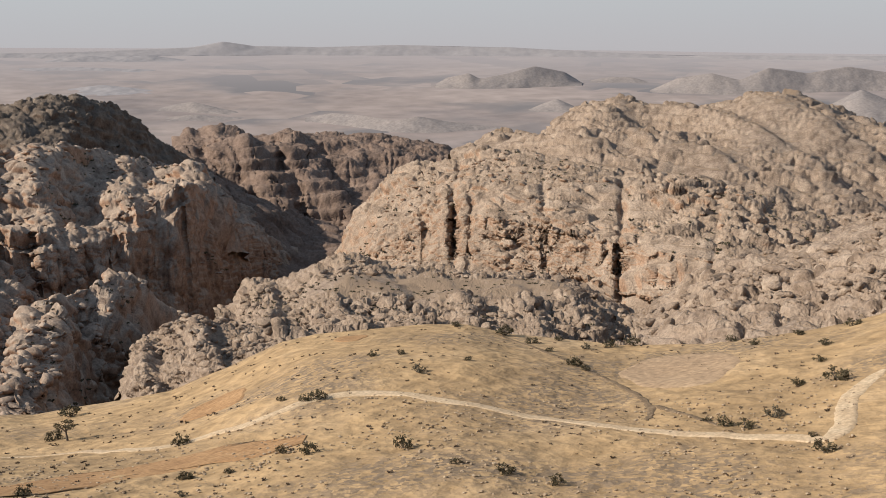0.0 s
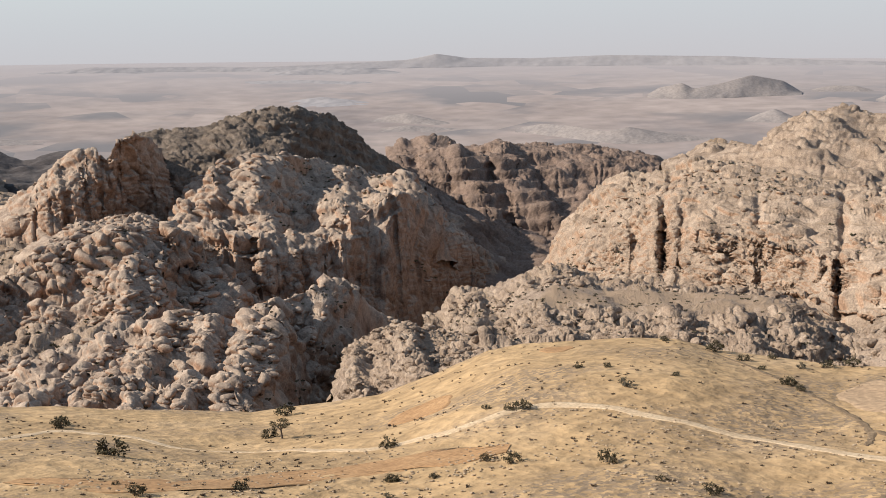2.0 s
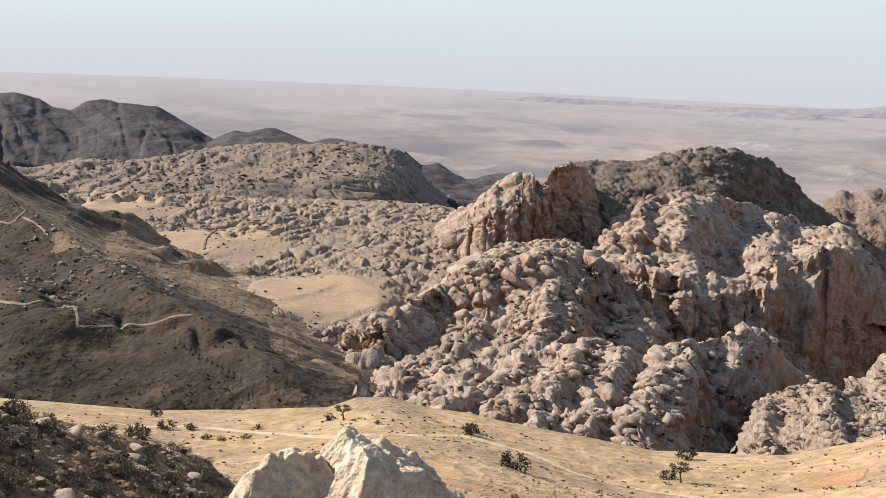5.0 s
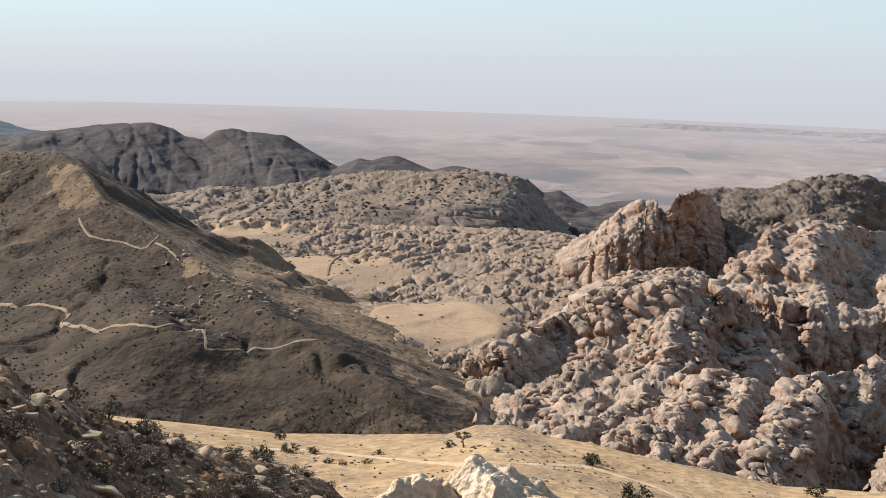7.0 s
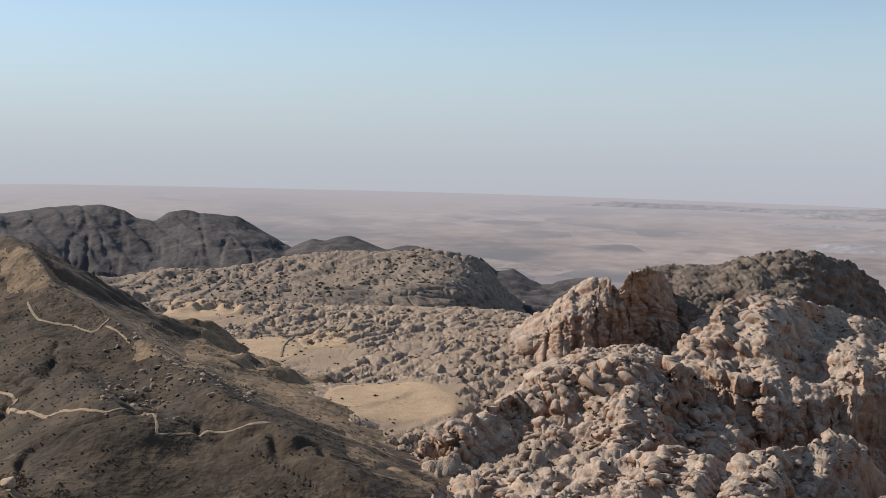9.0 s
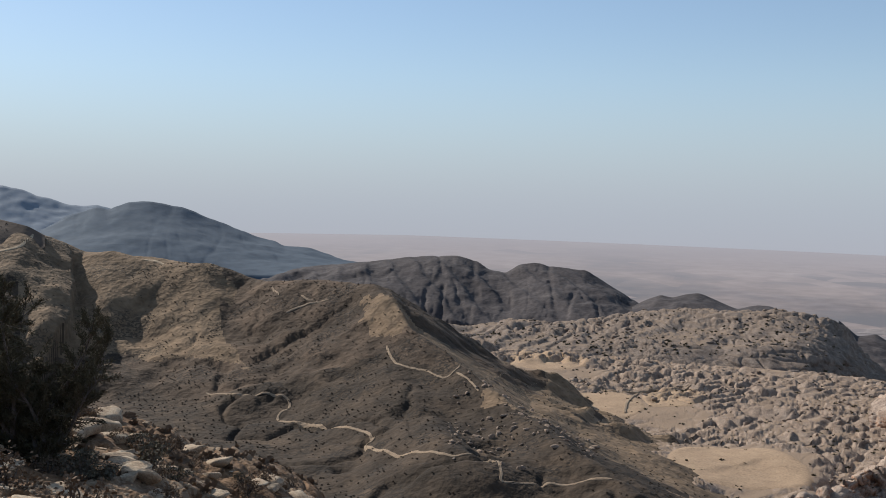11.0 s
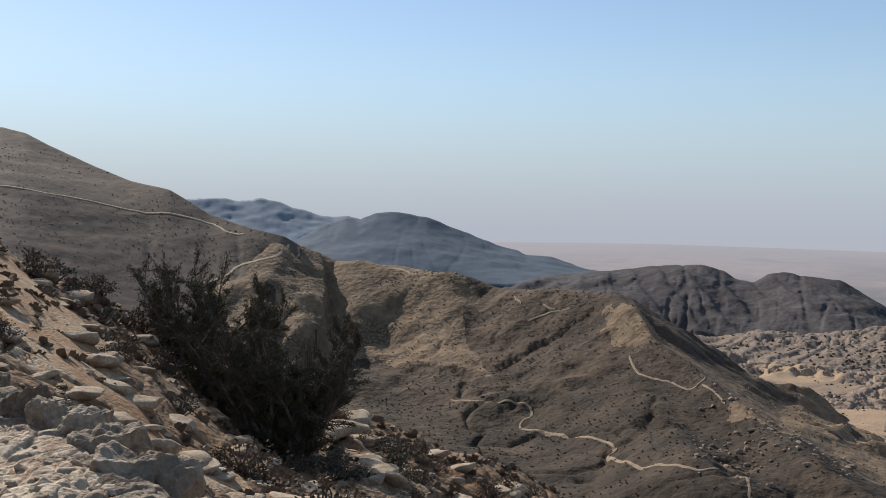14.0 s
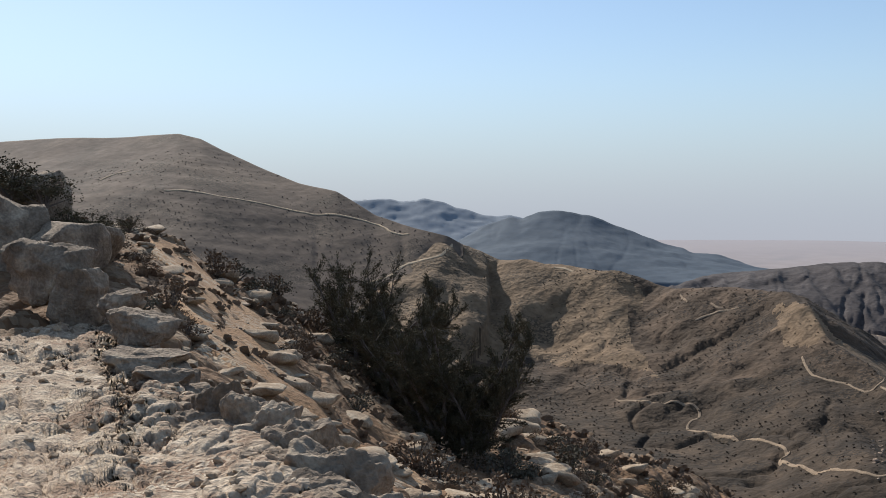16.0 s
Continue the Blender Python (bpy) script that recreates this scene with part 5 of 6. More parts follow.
EDGE_BLOCKS = [  # bearing, distance, top, width, height
    (-54.4, 13.2, 0.62, 0.8, 0.7), (-55.3, 14.6, 0.72, 0.7, 0.6), (-54.6, 11.6, 0.34, 0.85, 0.45), (-53.9, 10.6, 0.28, 0.5, 0.4), (-51.4, 9.3, 0.44, 0.48, 0.95), (-50.2, 8.8, 0.40, 0.42, 0.95),
    (-49.2, 8.4, 0.36, 0.45, 0.9), (-48.0, 8.0, 0.32, 0.5, 0.95), (-46.6, 7.3, 0.28, 0.62, 1.1), (-45.2, 6.7, 0.22, 0.66, 1.1), (-43.9, 6.3, 0.10, 0.6, 1.0), (-52.5, 9.2, 0.16, 0.72, 0.5),
    (-49.6, 7.7, 0.12, 0.42, 0.4), (-47.5, 6.9, 0.12, 0.4, 0.4), (-56.9, 15.5, 1.1, 0.9, 1.3), (-58.3, 16.0, 1.45, 1.2, 1.5)]
SCRUB = [(-51.84, 20.52, 0.79), (-54.17, 16.51, 0.56), (-52.1, 16.42, 0.56), (-48.73, 19.05, 0.37), (-45.9, 16.81, 0.57), (-43.81, 15.63, 0.38), (-45.18, 13.11, 0.39), (-55.14, 21.91, 0.64), (-33.51, 19.33, 0.39), (-38.01, 18.73, 0.56), (-49.13, 21.77, 0.63), (-21, 24.06, 0.75), (-20.06, 28.89, 0.74), (-18.5, 29.78, 0.92), (-19.22, 24.26, 0.88), (-15.91, 33.27, 0.69), (-15.31, 30.45, 0.79), (-13.62, 32.44, 0.85), (-11.32, 35.68, 0.75), (-10.66, 42.6, 0.66), (-12.1, 39.78, 0.62), (-9.55, 40.93, 0.86), (-8.68, 42.01, 0.88), (-21.45, 20.78, 0.76), (-16.49, 27.08, 0.71)]

# ---------------------------------------------------------------- tracks and bare ground
ribbon("dirt_track", TRACK_MAIN, 3.4, ROAD, "tan_hill", "pale unpaved track winding over the tan hill")
ribbon("soil_strip", STRIP, 13.0, ORANGE, "tan_hill", "strip of bare orange soil across the tan hill", 0.08, "soil", 0.25)
ribbon("gully", GULLY_LINE, 1.6, GULLY, "tan_hill", "narrow eroded gully in the tan hill", 0.1, "gully", 0.5)
ribbon("gully", GULLY_SIDE, 1.2, GULLY, "tan_hill", "narrow eroded gully in the tan hill", 0.1, "gully", 0.5)
for i, (a, d, w) in enumerate(FIELD):
    patch("bare_field", a, d, w, w * (1.6 if i == 0 else 1.3), SAND if i == 0 else ORANGE, "tan_hill", "smooth bare field of sandy soil", seed=i)
ribbon("footpath", FOOTPATH, 2.0, GRAVEL, "near_slope", "trodden orange-brown gravel footpath along the slope", 0.06, "path", 0.3)
for line, wide in ((TRACK_SPUR, 2.0), (TRACK_B, 2.0), (TRACK_CREST, 1.6), (TRACK_FORK, 1.6), (TRACK_C, 1.8), (TRACK_BRANCH, 1.5), (TRACK_D, 1.6), (TRACK_HILL, 3.6), (TRACK_SADDLE, 3.6), (TRACK_RIDGE, 3.6)):
    ribbon("dirt_track", line, wide, ROAD if wide > 3 else DULLROAD, "hillside", "pale dirt track winding across the brown spur", 0.22, uneven=0.14)
for line, wide in ((TRACK_HIGH, 2.4), (TRACK_TOP, 2.4)):
    ribbon("dirt_track", line, wide, ROAD, "brown_mountain", "pale dirt track across the brown hillside", 0.6)
for line in (TRACK_BASIN, TRACK_SAND):
    ribbon("dirt_track", line, 3.2, DULLROAD, "rocky_basin", "pale dirt track across the sandy basin", 1.2)
for i, (a, d, w) in enumerate(SANDPATCH):
    patch("sand_patch", a, d, w * 1.05, w * 1.5, SAND, "rocky_basin", "smooth sandy clearing among pale rocks", 0.5, seed=10 + i)

# ---------------------------------------------------------------- shrubs of the tan hill
green = [shrub("shrub", 20 + i, 420, LEAF, 0.10, "dark green rounded desert shrub on bare tan soil", group="shrubs on the tan hill") for i in range(4)]
grey = shrub("shrub", 31, 380, GREYLEAF, 0.10, "sparse grey-green desert shrub on bare tan soil", group="shrubs on the tan hill")
rng = random.Random(7)
first = {}
for i, (a, d, w) in enumerate(SHRUBS_NEAR + SHRUBS_FAR):
    src = grey if i in GREY_ONES else green[i % 4]
    p = spot("tan_hill", a, d, 0.05)
    s = max(w, 1.2) * rng.uniform(0.9, 1.1)
    m = Matrix.LocRotScale(p, Euler((0, 0, rng.uniform(0, 6.28))), (s, s, s * rng.uniform(0.75, 1.0)))
    first.setdefault(src.name, (src, m))
    if first[src.name][1] is not m:
        copy_thing(src, m)


def flat_tree(seed, at, size, label):
    """A small spreading tree with a bare leaning trunk and a flat crown."""
    rng = random.Random(seed)
    root = new("acacia_tree")
    bm = bmesh.new()
    tips = []
    fork = Vector((0.06, 0, 0.42))
    tube(bm, [Vector((0, 0, -0.1)), Vector((0.03, 0, 0.2)), fork], [0.06, 0.048, 0.04], 6)
    for i in range(7):
        a = i * 0.9 + rng.uniform(-.2, .2)
        tip = fork + Vector((math.cos(a) * rng.uniform(.25, .5), math.sin(a) * rng.uniform(.25, .5), rng.uniform(.22, .36)))
        tube(bm, [fork, fork.lerp(tip, 0.5) + Vector((0, 0, .05)), tip], [0.03, 0.02, 0.008], 4)
        tips.append(tip)
    part("trunk", bm, BARK, root)
    bm = bmesh.new()
    for i in range(700):
        c = rng.choice(tips)
        d = rand_dir(rng)
        leaf(bm, c + Vector((d.x * .2, d.y * .2, d.z * .09 + .03)) * rng.uniform(.3, 1), rand_dir(rng, .2), 0.06, 0.022, rng)
    part("crown", bm, LEAF, root)
    root.matrix_world = Matrix.LocRotScale(at, Euler((0, 0, seed)), (size, size, size))
    return tagged(root, label, "tree", "small trees on the tan hill")


for i, (a, d, w) in enumerate(TREE):
    flat_tree(40 + i, spot("tan_hill", a, d), max(3.4, w), "small flat-topped acacia tree on bare tan soil")


# ---------------------------------------------------------------- scattered scrub, one sheet of it for each hillside
def scatter(name, surface, count, size, mat, label, seed, a_range, d_range, blades=9, keep=None):
    """Low tufts strewn over a hill, thicker in patches."""
    rng = random.Random(seed)
    verts, faces = [], []
    made = tries = 0
    while made < count and tries < count * 12:
        tries += 1
        a, d = rng.uniform(*a_range), math.sqrt(rng.uniform(d_range[0] ** 2, d_range[1] ** 2))
        x, y = d * math.sin(radians(a)), d * math.cos(radians(a))
        if noise.noise(Vector((x, y, seed)) / (d_range[1] * 0.07)) < rng.uniform(-0.5, 0.35):
            continue
        z = height(surface, x, y)
        if z < -290:
            continue
        s = size * rng.uniform(0.5, 1.5)
        for k in range(blades):
            d3 = rand_dir(rng, 0.6)
            d3.z = abs(d3.z)
            sd = d3.orthogonal().normalized() * s * 0.3
            c = Vector((x, y, z)) + Vector((d3.x, d3.y, 0)) * s * 0.25
            b = len(verts)
            verts += [c - sd, c + sd, c + d3 * s * 0.7 + sd * 0.5, c + d3 * s * 0.7 - sd * 0.5]
            faces.append((b, b + 1, b + 2, b + 3))
        made += 1
    me = bpy.data.meshes.new(name)
    me.from_pydata([tuple(v) for v in verts], [], faces)
    me.materials.append(mat)
    return tagged(new(name, me), label, "scrub", "", "stuff")


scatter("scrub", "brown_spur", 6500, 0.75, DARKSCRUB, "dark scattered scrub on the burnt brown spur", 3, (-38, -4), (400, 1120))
scatter("scrub", "brown_mountain", 2200, 0.75, DARKSCRUB, "dark scattered scrub on the brown hillside", 4, (-58, -39), (950, 1400))
scatter("scrub", "tan_hill", 1100, 0.4, DRY, "low dry tufts on the tan hill", 5, (-18, 55), (130, 300))
scatter("scrub", "rocky_basin", 1200, 1.6, LEAF, "dark shrubs between the pale rocks", 6, (-22, 8), (560, 1300))
for k, (land_, count_, big_, a_r, d_r) in enumerate((("front_domes", 900, 1.1, (-1, 20), (420, 690)), ("boulder_field", 800, 1.5, (-1, 15), (660, 900)), ("massif_front", 600, 1.8, (10, 26), (900, 1350)),
                                                    ("rocky_terrace", 500, 1.0, (24, 48), (400, 620)), ("cliff_massif", 700, 1.4, (30, 57), (560, 900)), ("rock_dome", 500, 2.2, (-20, 1), (1470, 1740)))):
    scatter("scrub", land_, count_, big_, LEAF, "dark shrubs rooted in the clefts between the rocks", 50 + k, a_r, d_r)
scatter("dry_grass", "near_slope", 2600, 0.16, DRY, "dry grass tufts on the stony slope", 8, (-58, -6), (12, 45))


def stones(name, surface, count, size, mat, label, seed, a_range, d_range):
    """Loose stones strewn over a hill, as one sheet."""
    rng = random.Random(seed)
    shapes = []
    for k in range(5):
        bm = bmesh.new()
        bmesh.ops.create_icosphere(bm, subdivisions=1, radius=0.5)
        for v in bm.verts:
            v.co += Vector((rng.uniform(-.13, .13), rng.uniform(-.13, .13), rng.uniform(-.13, .13)))
            v.co.z *= 0.6
        bm.verts.index_update()
        shapes.append((np.array([v.co[:] for v in bm.verts]), [tuple(v.index for v in f.verts) for f in bm.faces]))
        bm.free()
    allv, faces, base = [], [], 0
    for i in range(count):
        a, d = rng.uniform(*a_range), math.sqrt(rng.uniform(d_range[0] ** 2, d_range[1] ** 2))
        x, y = d * math.sin(radians(a)), d * math.cos(radians(a))
        if noise.noise(Vector((x, y, seed + 5)) / (d_range[1] * 0.08)) < rng.uniform(-0.5, 0.4):
            continue
        v, f = rng.choice(shapes)
        s = size * rng.uniform(0.4, 1.0) ** 1.5 * 1.6
        t = rng.uniform(0, 6.28)
        r = np.array([[math.cos(t), -math.sin(t), 0], [math.sin(t), math.cos(t), 0], [0, 0, 1]])
        allv.append(v @ r.T * s * np.array([1, rng.uniform(.6, 1), rng.uniform(.6, 1.1)]) + (x, y, height(surface, x, y) + 0.1 * s))
        faces += [tuple(k + base for k in q) for q in f]
        base += len(v)
    me = bpy.data.meshes.new(name)
    me.from_pydata(np.concatenate(allv).tolist(), [], faces)
    me.materials.append(mat)
    return tagged(new(name, me), label, "stones", "", "stuff")


stones("loose_stones", "near_slope", 3000, 0.17, STONE, "pale loose stones on the reddish slope", 11, (-58, -6), (12, 46))
stones("loose_stones", "near_slope", 1500, 0.1, STONE, "small pale stones below the pavement edge", 14, (-50, -28), (7.5, 17))
stones("loose_stones", "tan_hill", 6500, 0.5, STONE, "greyish loose stones on the tan hill", 12, (-16, 55), (110, 210))
stones("loose_stones", "rock_pavement", 700, 0.09, STONE, "small stones on the limestone pavement", 13, (-61, -45), (6, 18))

def boulders(surface, count, size, mat, label, seed, a_range, d_range, steepest=1.1, clear=()):
    """Rounded boulders heaped over the gentler parts of a rock face, as one sheet."""
    rng = random.Random(seed)
    shapes = []
    for k in range(6):
        bm = bmesh.new()
        bmesh.ops.create_icosphere(bm, subdivisions=2, radius=0.5)
        off = Vector((rng.uniform(0, 50), rng.uniform(0, 50), rng.uniform(0, 50)))
        planes = [(rand_dir(rng), rng.uniform(0.22, 0.40)) for _ in range(9)]
        for v in bm.verts:
            v.co *= 1 + 0.3 * noise.noise(v.co * 1.7 + off) + 0.12 * noise.noise(v.co * 5 + off)
            for n_, d_ in planes:
                over = v.co.dot(n_) - d_
                if over > 0:
                    v.co -= n_ * over * 0.9
            v.co.z *= 0.85
        bm.verts.index_update()
        shapes.append((np.array([v.co[:] for v in bm.verts]), np.array([[v.index for v in f.verts] for f in bm.faces])))
        bm.free()
    allv, faces, base = [], [], 0
    g, az = SURFACES[surface]
    for i in range(count * 4):
        if len(allv) >= count:
            break
        a, d = rng.uniform(*a_range), rng.uniform(*d_range)
        x, y = d * math.sin(radians(a)), d * math.cos(radians(a))
        if noise.noise(Vector((x, y, seed)) / 45) < rng.uniform(-0.3, 0.35):
            continue
        if any(((a - ca) * radians(1) * cd / cw) ** 2 + ((d - cd) / ch) ** 2 < 1 for ca, cd, cw, ch in clear):
            continue
        z = height(surface, x, y)
        z2, z3 = height(surface, x * (1 + 4 / d), y * (1 + 4 / d)), height(surface, x + 4 * math.cos(radians(a)), y - 4 * math.sin(radians(a)))
        if math.hypot(z2 - z, z3 - z) / 4 > steepest:
            continue
        v, f = rng.choice(shapes)
        s = size * (0.45 + 1.2 * rng.random() ** 3)
        t = rng.uniform(0, 6.28)
        turn = np.array([[math.cos(t), -math.sin(t), 0], [math.sin(t), math.cos(t), 0], [0, 0, 1]])
        allv.append((v * (s * rng.uniform(1.0, 2.2), s * rng.uniform(.7, 1.1), s * rng.uniform(.6, 1.1))) @ turn.T + (x, y, z + 0.06 * s))
        faces.append(f + base)
        base += len(v)
    me = bpy.data.meshes.new("boulders")
    me.from_pydata(np.concatenate(allv).tolist(), [], np.concatenate(faces).tolist())
    me.polygons.foreach_set("use_smooth", np.ones(len(me.polygons), bool))
    me.materials.append(mat)
    return tagged(new("boulders", me), label, "boulders", "", "stuff")


boulders("front_domes", 1500, 4.2, ROCK, "rounded pale boulders on the sandstone domes", 31, (1, 19), (410, 640))
boulders("boulder_field", 1000, 5.0, ROCK, "rounded pale boulders heaped on the slope", 32, (1, 15), (660, 900))
boulders("massif_front", 450, 5.5, ROCK, "rounded boulders on the sandstone massif", 33, (9.5, 24), (900, 1250))
boulders("rocky_basin", 600, 5.0, SLAB, "pale boulders and slabs across the basin", 34, (-20, 7), (640, 1420), 0.8, ((-3.7, 830, 60, 85), (-10.6, 1060, 58, 75), (-13.0, 1262, 60, 75), (-6.9, 1034, 40, 55), (-9.5, 900, 40, 60)))
boulders("brown_spur", 190, 3.0, SLAB, "pale rocks breaking through the brown slope", 40, (-18, -10.5), (610, 800), 1.2)
boulders("rock_dome", 250, 6.0, PALEDOME, "pale slabs and boulders on the broad dome", 39, (-14, 4), (1480, 1800), 0.9)
boulders("rocky_terrace", 1100, 3.6, SLAB, "pale boulders along the terrace", 35, (24, 50), (400, 620), 1.1, ((34, 560, 72, 36),))
boulders("rocky_slope", 700, 3.6, SLAB, "pale boulders on the eroded slope", 36, (44, 58), (320, 520))
boulders("rock_ledge", 420, 2.6, SLAB, "pale boulders on the canyon rim ledge", 37, (18, 30), (380, 450))
boulders("cliff_massif", 500, 3.6, CLIFF, "rounded tan boulders on top of the cliffs", 38, (29, 55), (640, 900), 0.9)

# ---------------------------------------------------------------- blocks and shrubs of the near slope
blocks = [rock_mesh(60 + i, LIMESHADE, cuts=8 + i % 4, sub=4, rough=0.05, name="boulder") for i in range(6)]
way_points = [Vector((d * math.sin(radians(a)), d * math.cos(radians(a)))) for a, d in FOOTPATH]


def off_path(a, d):
    """Distance of a place of the plan from the footpath."""
    q = Vector((d * math.sin(radians(a)), d * math.cos(radians(a))))
    return min((q - u.lerp(v, k / 6)).length for u, v in zip(way_points, way_points[1:]) for k in range(7))


ledges = [rock_mesh(120 + i, LIMESHADE, cuts=12, sub=5, rough=0.075, flat=0.92, name="boulder") for i in range(5)]
slabs = [rock_mesh(70 + i, STONE, cuts=10, sub=3, rough=0.06, flat=0.5, name="rock") for i in range(6)]
rng = random.Random(9)
rim_line = np.array(PAVEMENT["crest"])
for i in range(44):
    a = -56.5 + 11.6 * (i // 2) / 21 + rng.uniform(-0.3, 0.3)
    d = float(np.interp(a, rim_line[:, 0], rim_line[:, 1]))
    z = float(np.interp(a, rim_line[:, 0], rim_line[:, 2]))
    s = rng.uniform(0.032, 0.062) * d + 0.06
    b_ = a if i % 2 else a + rng.uniform(1.3, 2.4)
    d_ = d + (0 if i % 2 else rng.uniform(0.1, 0.5))
    drop_ = 0.28 * s if i % 2 else 0.5 * s + 0.12
    place(blocks[i % 6], "boulder", Matrix.LocRotScale(Vector((d_ * math.sin(radians(b_)), d_ * math.cos(radians(b_)), z - drop_)), Euler((rng.uniform(-.15, .15), rng.uniform(-.15, .15), rng.uniform(0, 6))), (s * rng.uniform(.9, 1.3), s, s * rng.uniform(1.1, 1.9))),
          "pale cracked limestone block at the pavement edge", "rock", "limestone blocks at the pavement edge")
for i, (a, d, s) in enumerate([(-59.3, 19.5, 1.9), (-57.5, 19.0, 1.5), (-56.2, 20.0, 1.1), (-58.4, 22.5, 2.1), (-61.0, 19.5, 2.2), (-55.2, 17.0, 0.9), (-56.6, 16.6, 0.8)]):
    place(blocks[(i + 2) % 6], "boulder", Matrix.LocRotScale(spot("rock_pavement" if d < 18 else "near_slope", a, d, -0.22 * s), Euler((rng.uniform(-.1, .1), rng.uniform(-.1, .1), 1.7 * i)), (s, s * 0.9, s * 1.25)),
          "large shaded limestone block of the outcrop", "rock", "limestone blocks of the outcrop")
for i, (a, d, top, w, tall) in enumerate(EDGE_BLOCKS):
    place(ledges[i % 5], "boulder", Matrix.LocRotScale(Vector((d * math.sin(radians(a)), d * math.cos(radians(a)), top - 0.42 * tall)), Euler((rng.uniform(-.1, .1), rng.uniform(-.1, .1), radians(-a) + rng.uniform(-.5, .5))), (w * 1.15, w, tall)),
          "grey-cream weathered limestone block split from the pavement", "rock", "limestone blocks at the pavement edge")
# flat slabs lie along the outer side of the footpath
for i in range(26):
    k = i / 25 * (len(FOOTPATH) - 1.001)
    (a0, d0), (a1, d1) = FOOTPATH[int(k)], FOOTPATH[int(k) + 1]
    a, d = a0 + (a1 - a0) * (k % 1), d0 + (d1 - d0) * (k % 1)
    a += 0.75 / d * 57.3 * (1 if i % 3 else -1) * rng.uniform(0.8, 1.3)
    s = rng.uniform(0.3, 0.75)
    place(slabs[i % 6], "rock", Matrix.LocRotScale(spot("near_slope", a, d + rng.uniform(-.3, .3), -0.06 * s), Euler((rng.uniform(-.12, .12), rng.uniform(-.12, .12), rng.uniform(0, 6))), (s * 1.3, s, s * 0.7)),
          "pale flat stone slab beside the footpath", "rock", "stones on the near slope")
for i, (a, d, w) in enumerate(BIG_STONES):
    s = w * 1.3
    place(slabs[i % 6], "rock", Matrix.LocRotScale(spot("near_slope", a, d, -0.1 * s), Euler((rng.uniform(-.2, .2), rng.uniform(-.2, .2), rng.uniform(0, 6))), (s, s, s)),
          "pale flat stone slab lying on the slope", "rock", "stones on the near slope")
for i in range(190):
    a = rng.uniform(-54, -8)
    d = rng.uniform(9.5 if -47 < a < -26 else 16, 27 if a < -24 else 44)
    if off_path(a, d) < 1.1:
        continue
    s = rng.uniform(0.22, 0.7) * min(1.3, d / 20)
    place(slabs[i % 6], "rock", Matrix.LocRotScale(spot("near_slope", a, d, -0.08 * s), Euler((rng.uniform(-.3, .3), rng.uniform(-.3, .3), rng.uniform(0, 6))), (s * rng.uniform(.8, 1.4), s, s * rng.uniform(.6, 1.2))),
          "pale flat stone slab lying on the slope", "rock", "stones on the near slope")

dry = [shrub("scrub_bush", 80 + i, 520, DRY if i % 2 else GREYLEAF, 0.07, "dry brown domed scrub bush on the stony slope" if i % 2 else "grey-green domed scrub bush on the stony slope", "bush", group="scrub bushes on the near slope", stems=10, clumps=12) for i in range(4)]
dark_bush = shrub("bush", 91, 1500, LEAF, 0.045, "dark green bush growing between limestone blocks", "bush", group="dark bushes on the outcrop", stems=10, clumps=16)
for i, (a, d, w) in enumerate([(-59.6, 21.5, 1.3), (-58.2, 21.0, 1.1), (-57.1, 21.2, 0.9), (-56.2, 21.6, 0.8), (-55.6, 20.6, 0.7), (-54.4, 22.4, 0.6), (-60.6, 22.0, 1.4)]):
    top_ = spot("near_slope", a, d, 0.0) + Vector((0, 0, 0.75 if i in (0, 1, 6) else 0.3))
    m = Matrix.LocRotScale(top_, Euler((0, 0, 1.3 * i)), (w, w, w * 0.8))
    first.setdefault(dark_bush.name, (dark_bush, m))
    if first[dark_bush.name][1] is not m:
        copy_thing(dark_bush, m)
spots = list(SCRUB)
for i in range(110):
    a = rng.uniform(-54, -8)
    spots.append((a, rng.uniform(11 if -46 < a < -30 else 17, 27 if a < -24 else 45), rng.uniform(0.4, 1.0)))
for i in range(48):
    spots.append((rng.uniform(-23, -7), rng.uniform(26, 44), rng.uniform(0.5, 1.0)))
for i, (a, d, w) in enumerate([k for k in spots if off_path(k[0], k[1]) > 0.9]):
    m = Matrix.LocRotScale(spot("near_slope", a, d, 0.03), Euler((0, 0, rng.uniform(0, 6.28))), (w, w, w * rng.uniform(.7, 1)))
    first.setdefault(dry[i % 4].name, (dry[i % 4], m))
    if first[dry[i % 4].name][1] is not m:
        copy_thing(dry[i % 4], m)


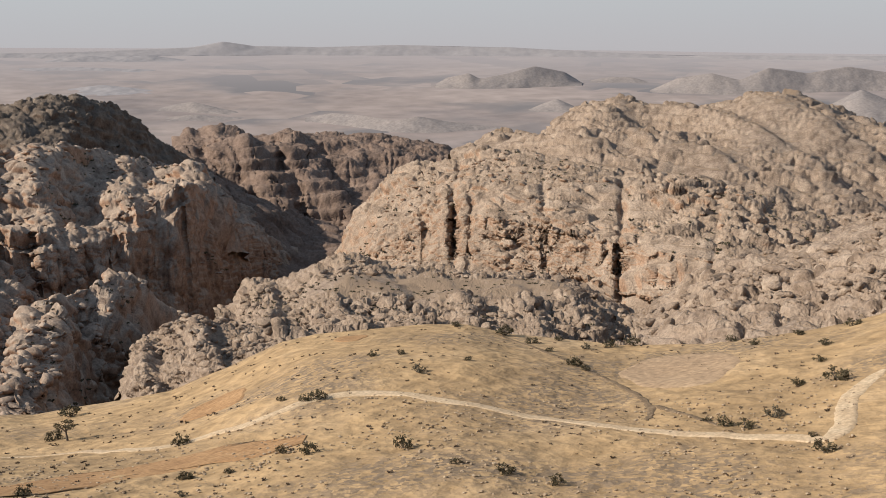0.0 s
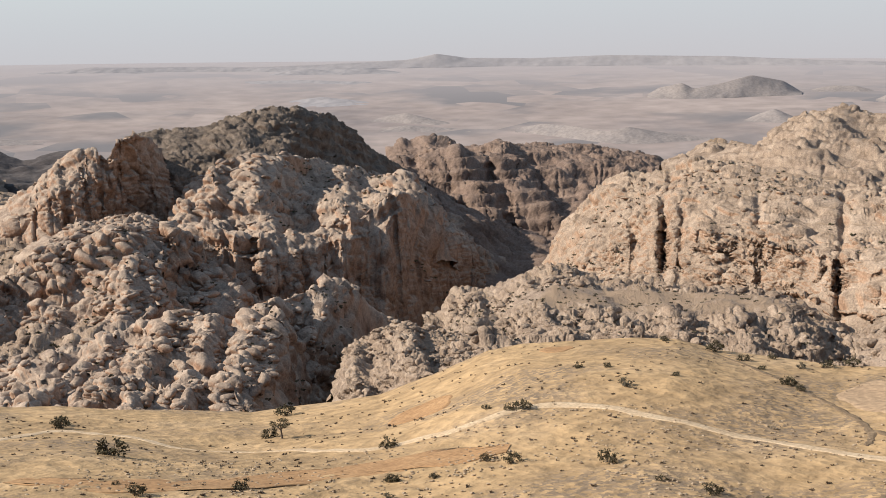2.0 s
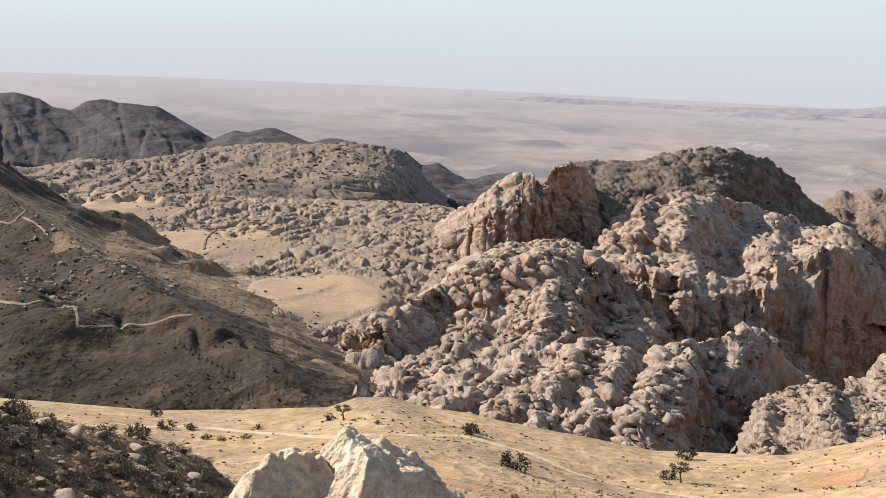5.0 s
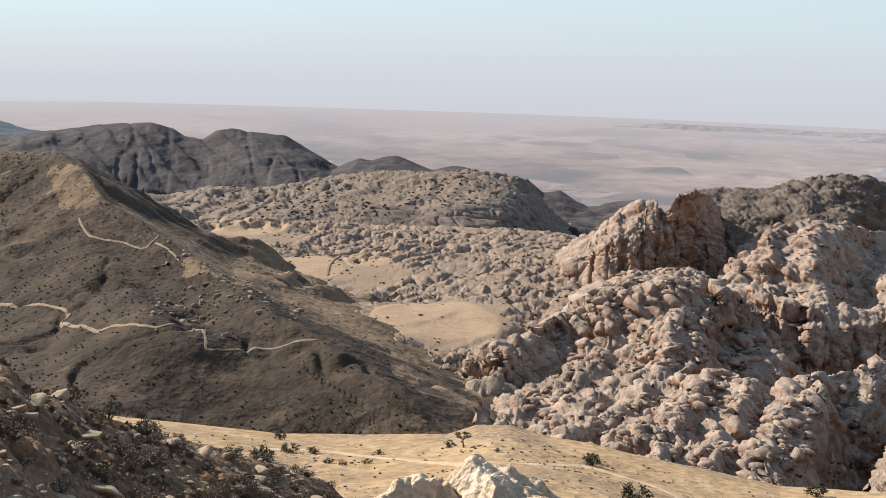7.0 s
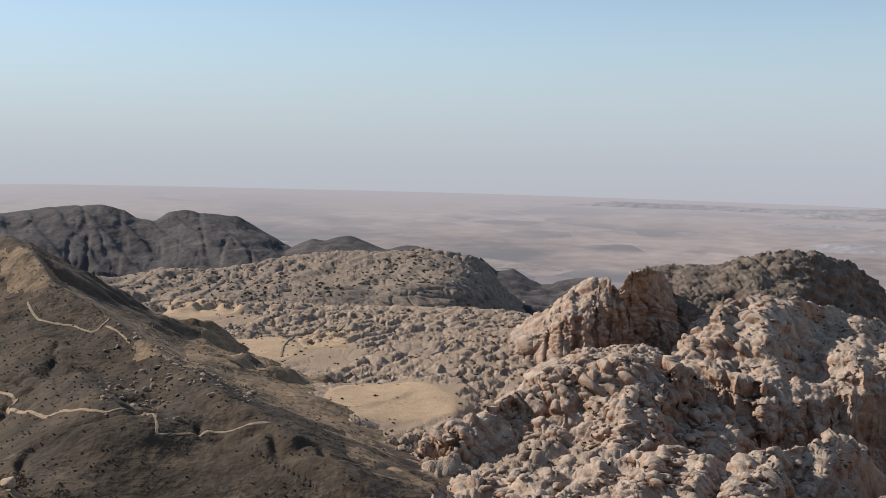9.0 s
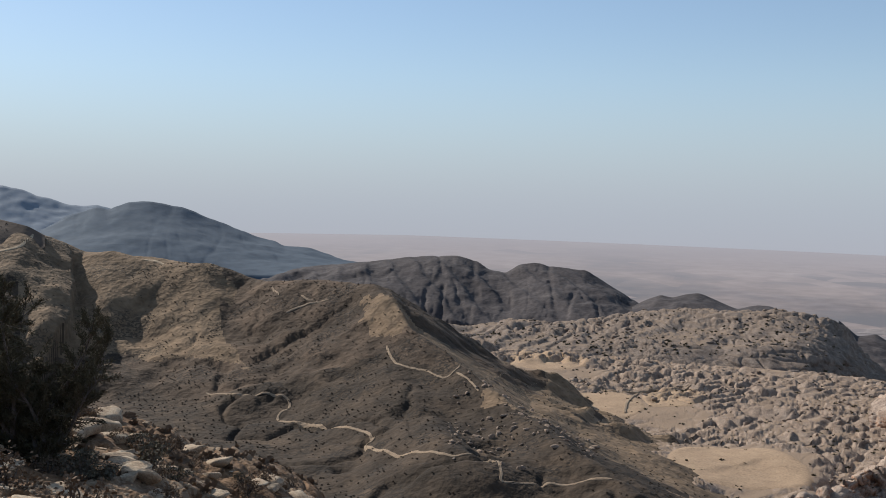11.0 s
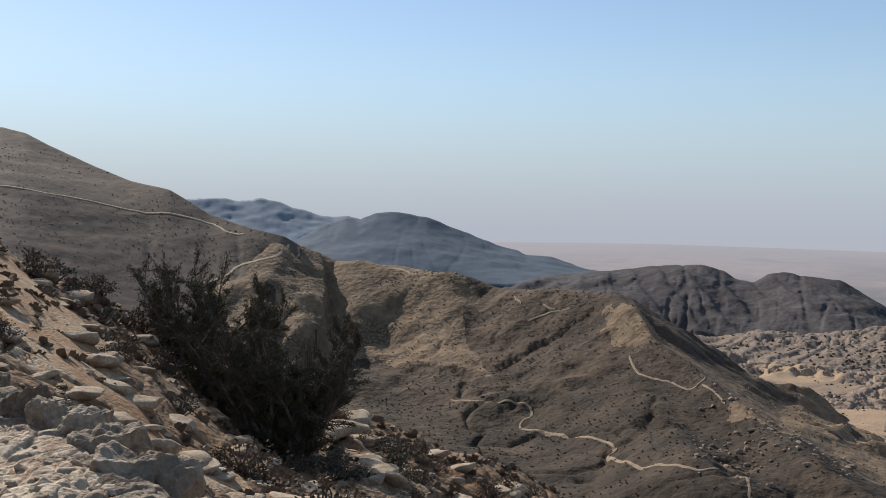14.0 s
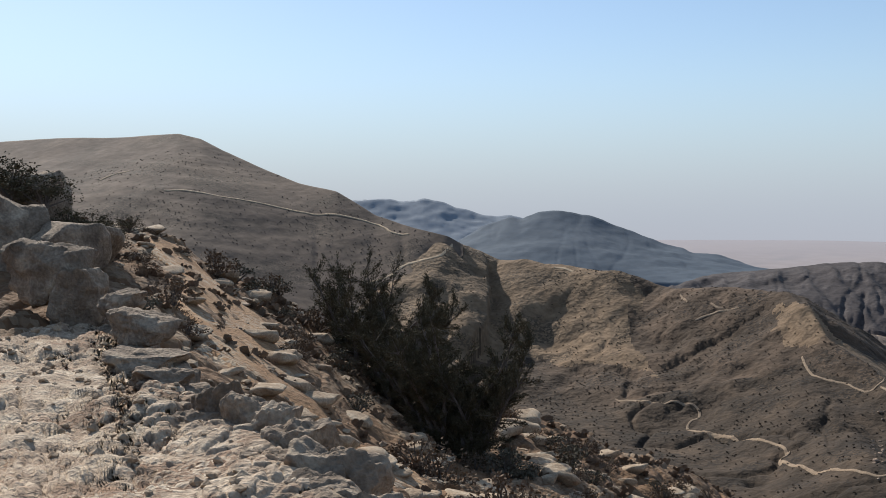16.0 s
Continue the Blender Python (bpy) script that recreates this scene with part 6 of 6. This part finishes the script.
def juniper(bases, label):
    """A large dark juniper: leaning limbs, each with its twigs and its dense sprays of leaves."""
    rng = random.Random(77)
    root = new("juniper_bush")
    root.location = bases[1][0]
    for base, tall, dense in bases:
        b0 = base - bases[1][0]
        for i in range(9):
            wood, green_ = bmesh.new(), bmesh.new()
            lean = Vector((rng.uniform(-1.0, .55), rng.uniform(-.6, .6), rng.uniform(0.6, 1.2))).normalized()
            pts = [b0 + Vector((rng.uniform(-.25, .25), rng.uniform(-.25, .25), -0.15))]
            d = lean.copy()
            for k in range(6):
                d = (d + Vector((rng.uniform(-.22, .18), rng.uniform(-.2, .2), rng.uniform(-.05, .2)))).normalized()
                pts.append(pts[-1] + d * tall * 0.18)
            tube(wood, pts, [0.06, 0.05, 0.04, 0.032, 0.024, 0.016, 0.007], 5)
            for k in range(1, 7):
                for j in range(6):
                    t0 = pts[k].lerp(pts[k - 1], rng.random())
                    dd = (rand_dir(rng, 0.5) + d * 0.7).normalized()
                    tip = t0 + dd * rng.uniform(0.2, 0.5)
                    tube(wood, [t0, t0.lerp(tip, 0.5), tip], [0.012, 0.008, 0.004], 3)
                    for q in range(int(140 * dense)):
                        f = rng.uniform(0.25, 1.1)
                        leaf(green_, t0.lerp(tip, f) + rand_dir(rng) * rng.uniform(0, 0.08), (dd + rand_dir(rng) * 0.8).normalized(), rng.uniform(0.035, 0.075), 0.008, rng)
            limb = part("limb", wood, BARK, root)
            part("foliage", green_, LEAF, limb, "dense dark green scale-leaf sprays")
    return tagged(root, label, "bush")


juniper([(spot("near_slope", a, d, 0.05), tall, dense) for (a, d), tall, dense in zip(JUNIPER, (2.0, 2.5, 2.3, 1.7), (0.6, 1.1, 1.2, 1.0))],
        "large dark windswept juniper bush on the stony slope")
for a, d, s in ((-58.6, 19.0, 1.3), (-57.2, 18.6, 0.9), (-55.2, 22.6, 1.0)):
    copy_thing(dry[0], Matrix.LocRotScale(spot("rock_pavement", a, d, 0.0), Euler((0, 0, a)), (s, s, s * 0.8)))


for src, m in first.values():
    src.matrix_world = m


def pinnacle():
    """A pale split limestone crag just below the eye: two rough horns on one body."""
    root = new("limestone_crag")
    for seed, bearing, dist, top, wide, tall in ((3, -5.4, 6.1, -0.55, 0.78, 0.6), (8, -1.5, 6.0, -0.46, 0.85, 0.62), (14, 1.3, 6.1, -0.70, 0.8, 0.5), (21, -2.0, 6.3, -0.95, 1.9, 1.3)):
        bm = bmesh.new()
        bmesh.ops.create_icosphere(bm, subdivisions=6, radius=1.0)
        rng = random.Random(seed)
        planes = [(rand_dir(rng, 0.3), rng.uniform(0.6, 0.85)) for _ in range(11)]
        off = Vector((seed, seed * 2, 0))
        for v in bm.verts:
            for n, dd in planes:
                k = v.co.dot(n) - dd
                if k > 0:
                    v.co -= n * k * 0.9
            s = noise.fractal(v.co * 2.2 + off, 1.0, 2.0, 6) * 0.13 + abs(noise.noise(v.co * 6 + off)) * -0.06
            v.co += v.co.normalized() * s
            narrow = 1.0 - 0.42 * max(0.0, v.co.z)
            v.co = Vector((v.co.x * wide * 0.62 * narrow, v.co.y * wide * 0.6 * narrow, v.co.z * tall))
        zmax = max(v.co.z for v in bm.verts)
        base = Vector((dist * math.sin(radians(bearing)) - 0.19, dist * math.cos(radians(bearing)), top - zmax))
        bmesh.ops.translate(bm, verts=bm.verts, vec=base)
        part("horn" if wide < 1 else "body", bm, CRAG, root, smooth=True)
    return tagged(root, "pale cream limestone crag with two jagged horns", "rock")


pinnacle()
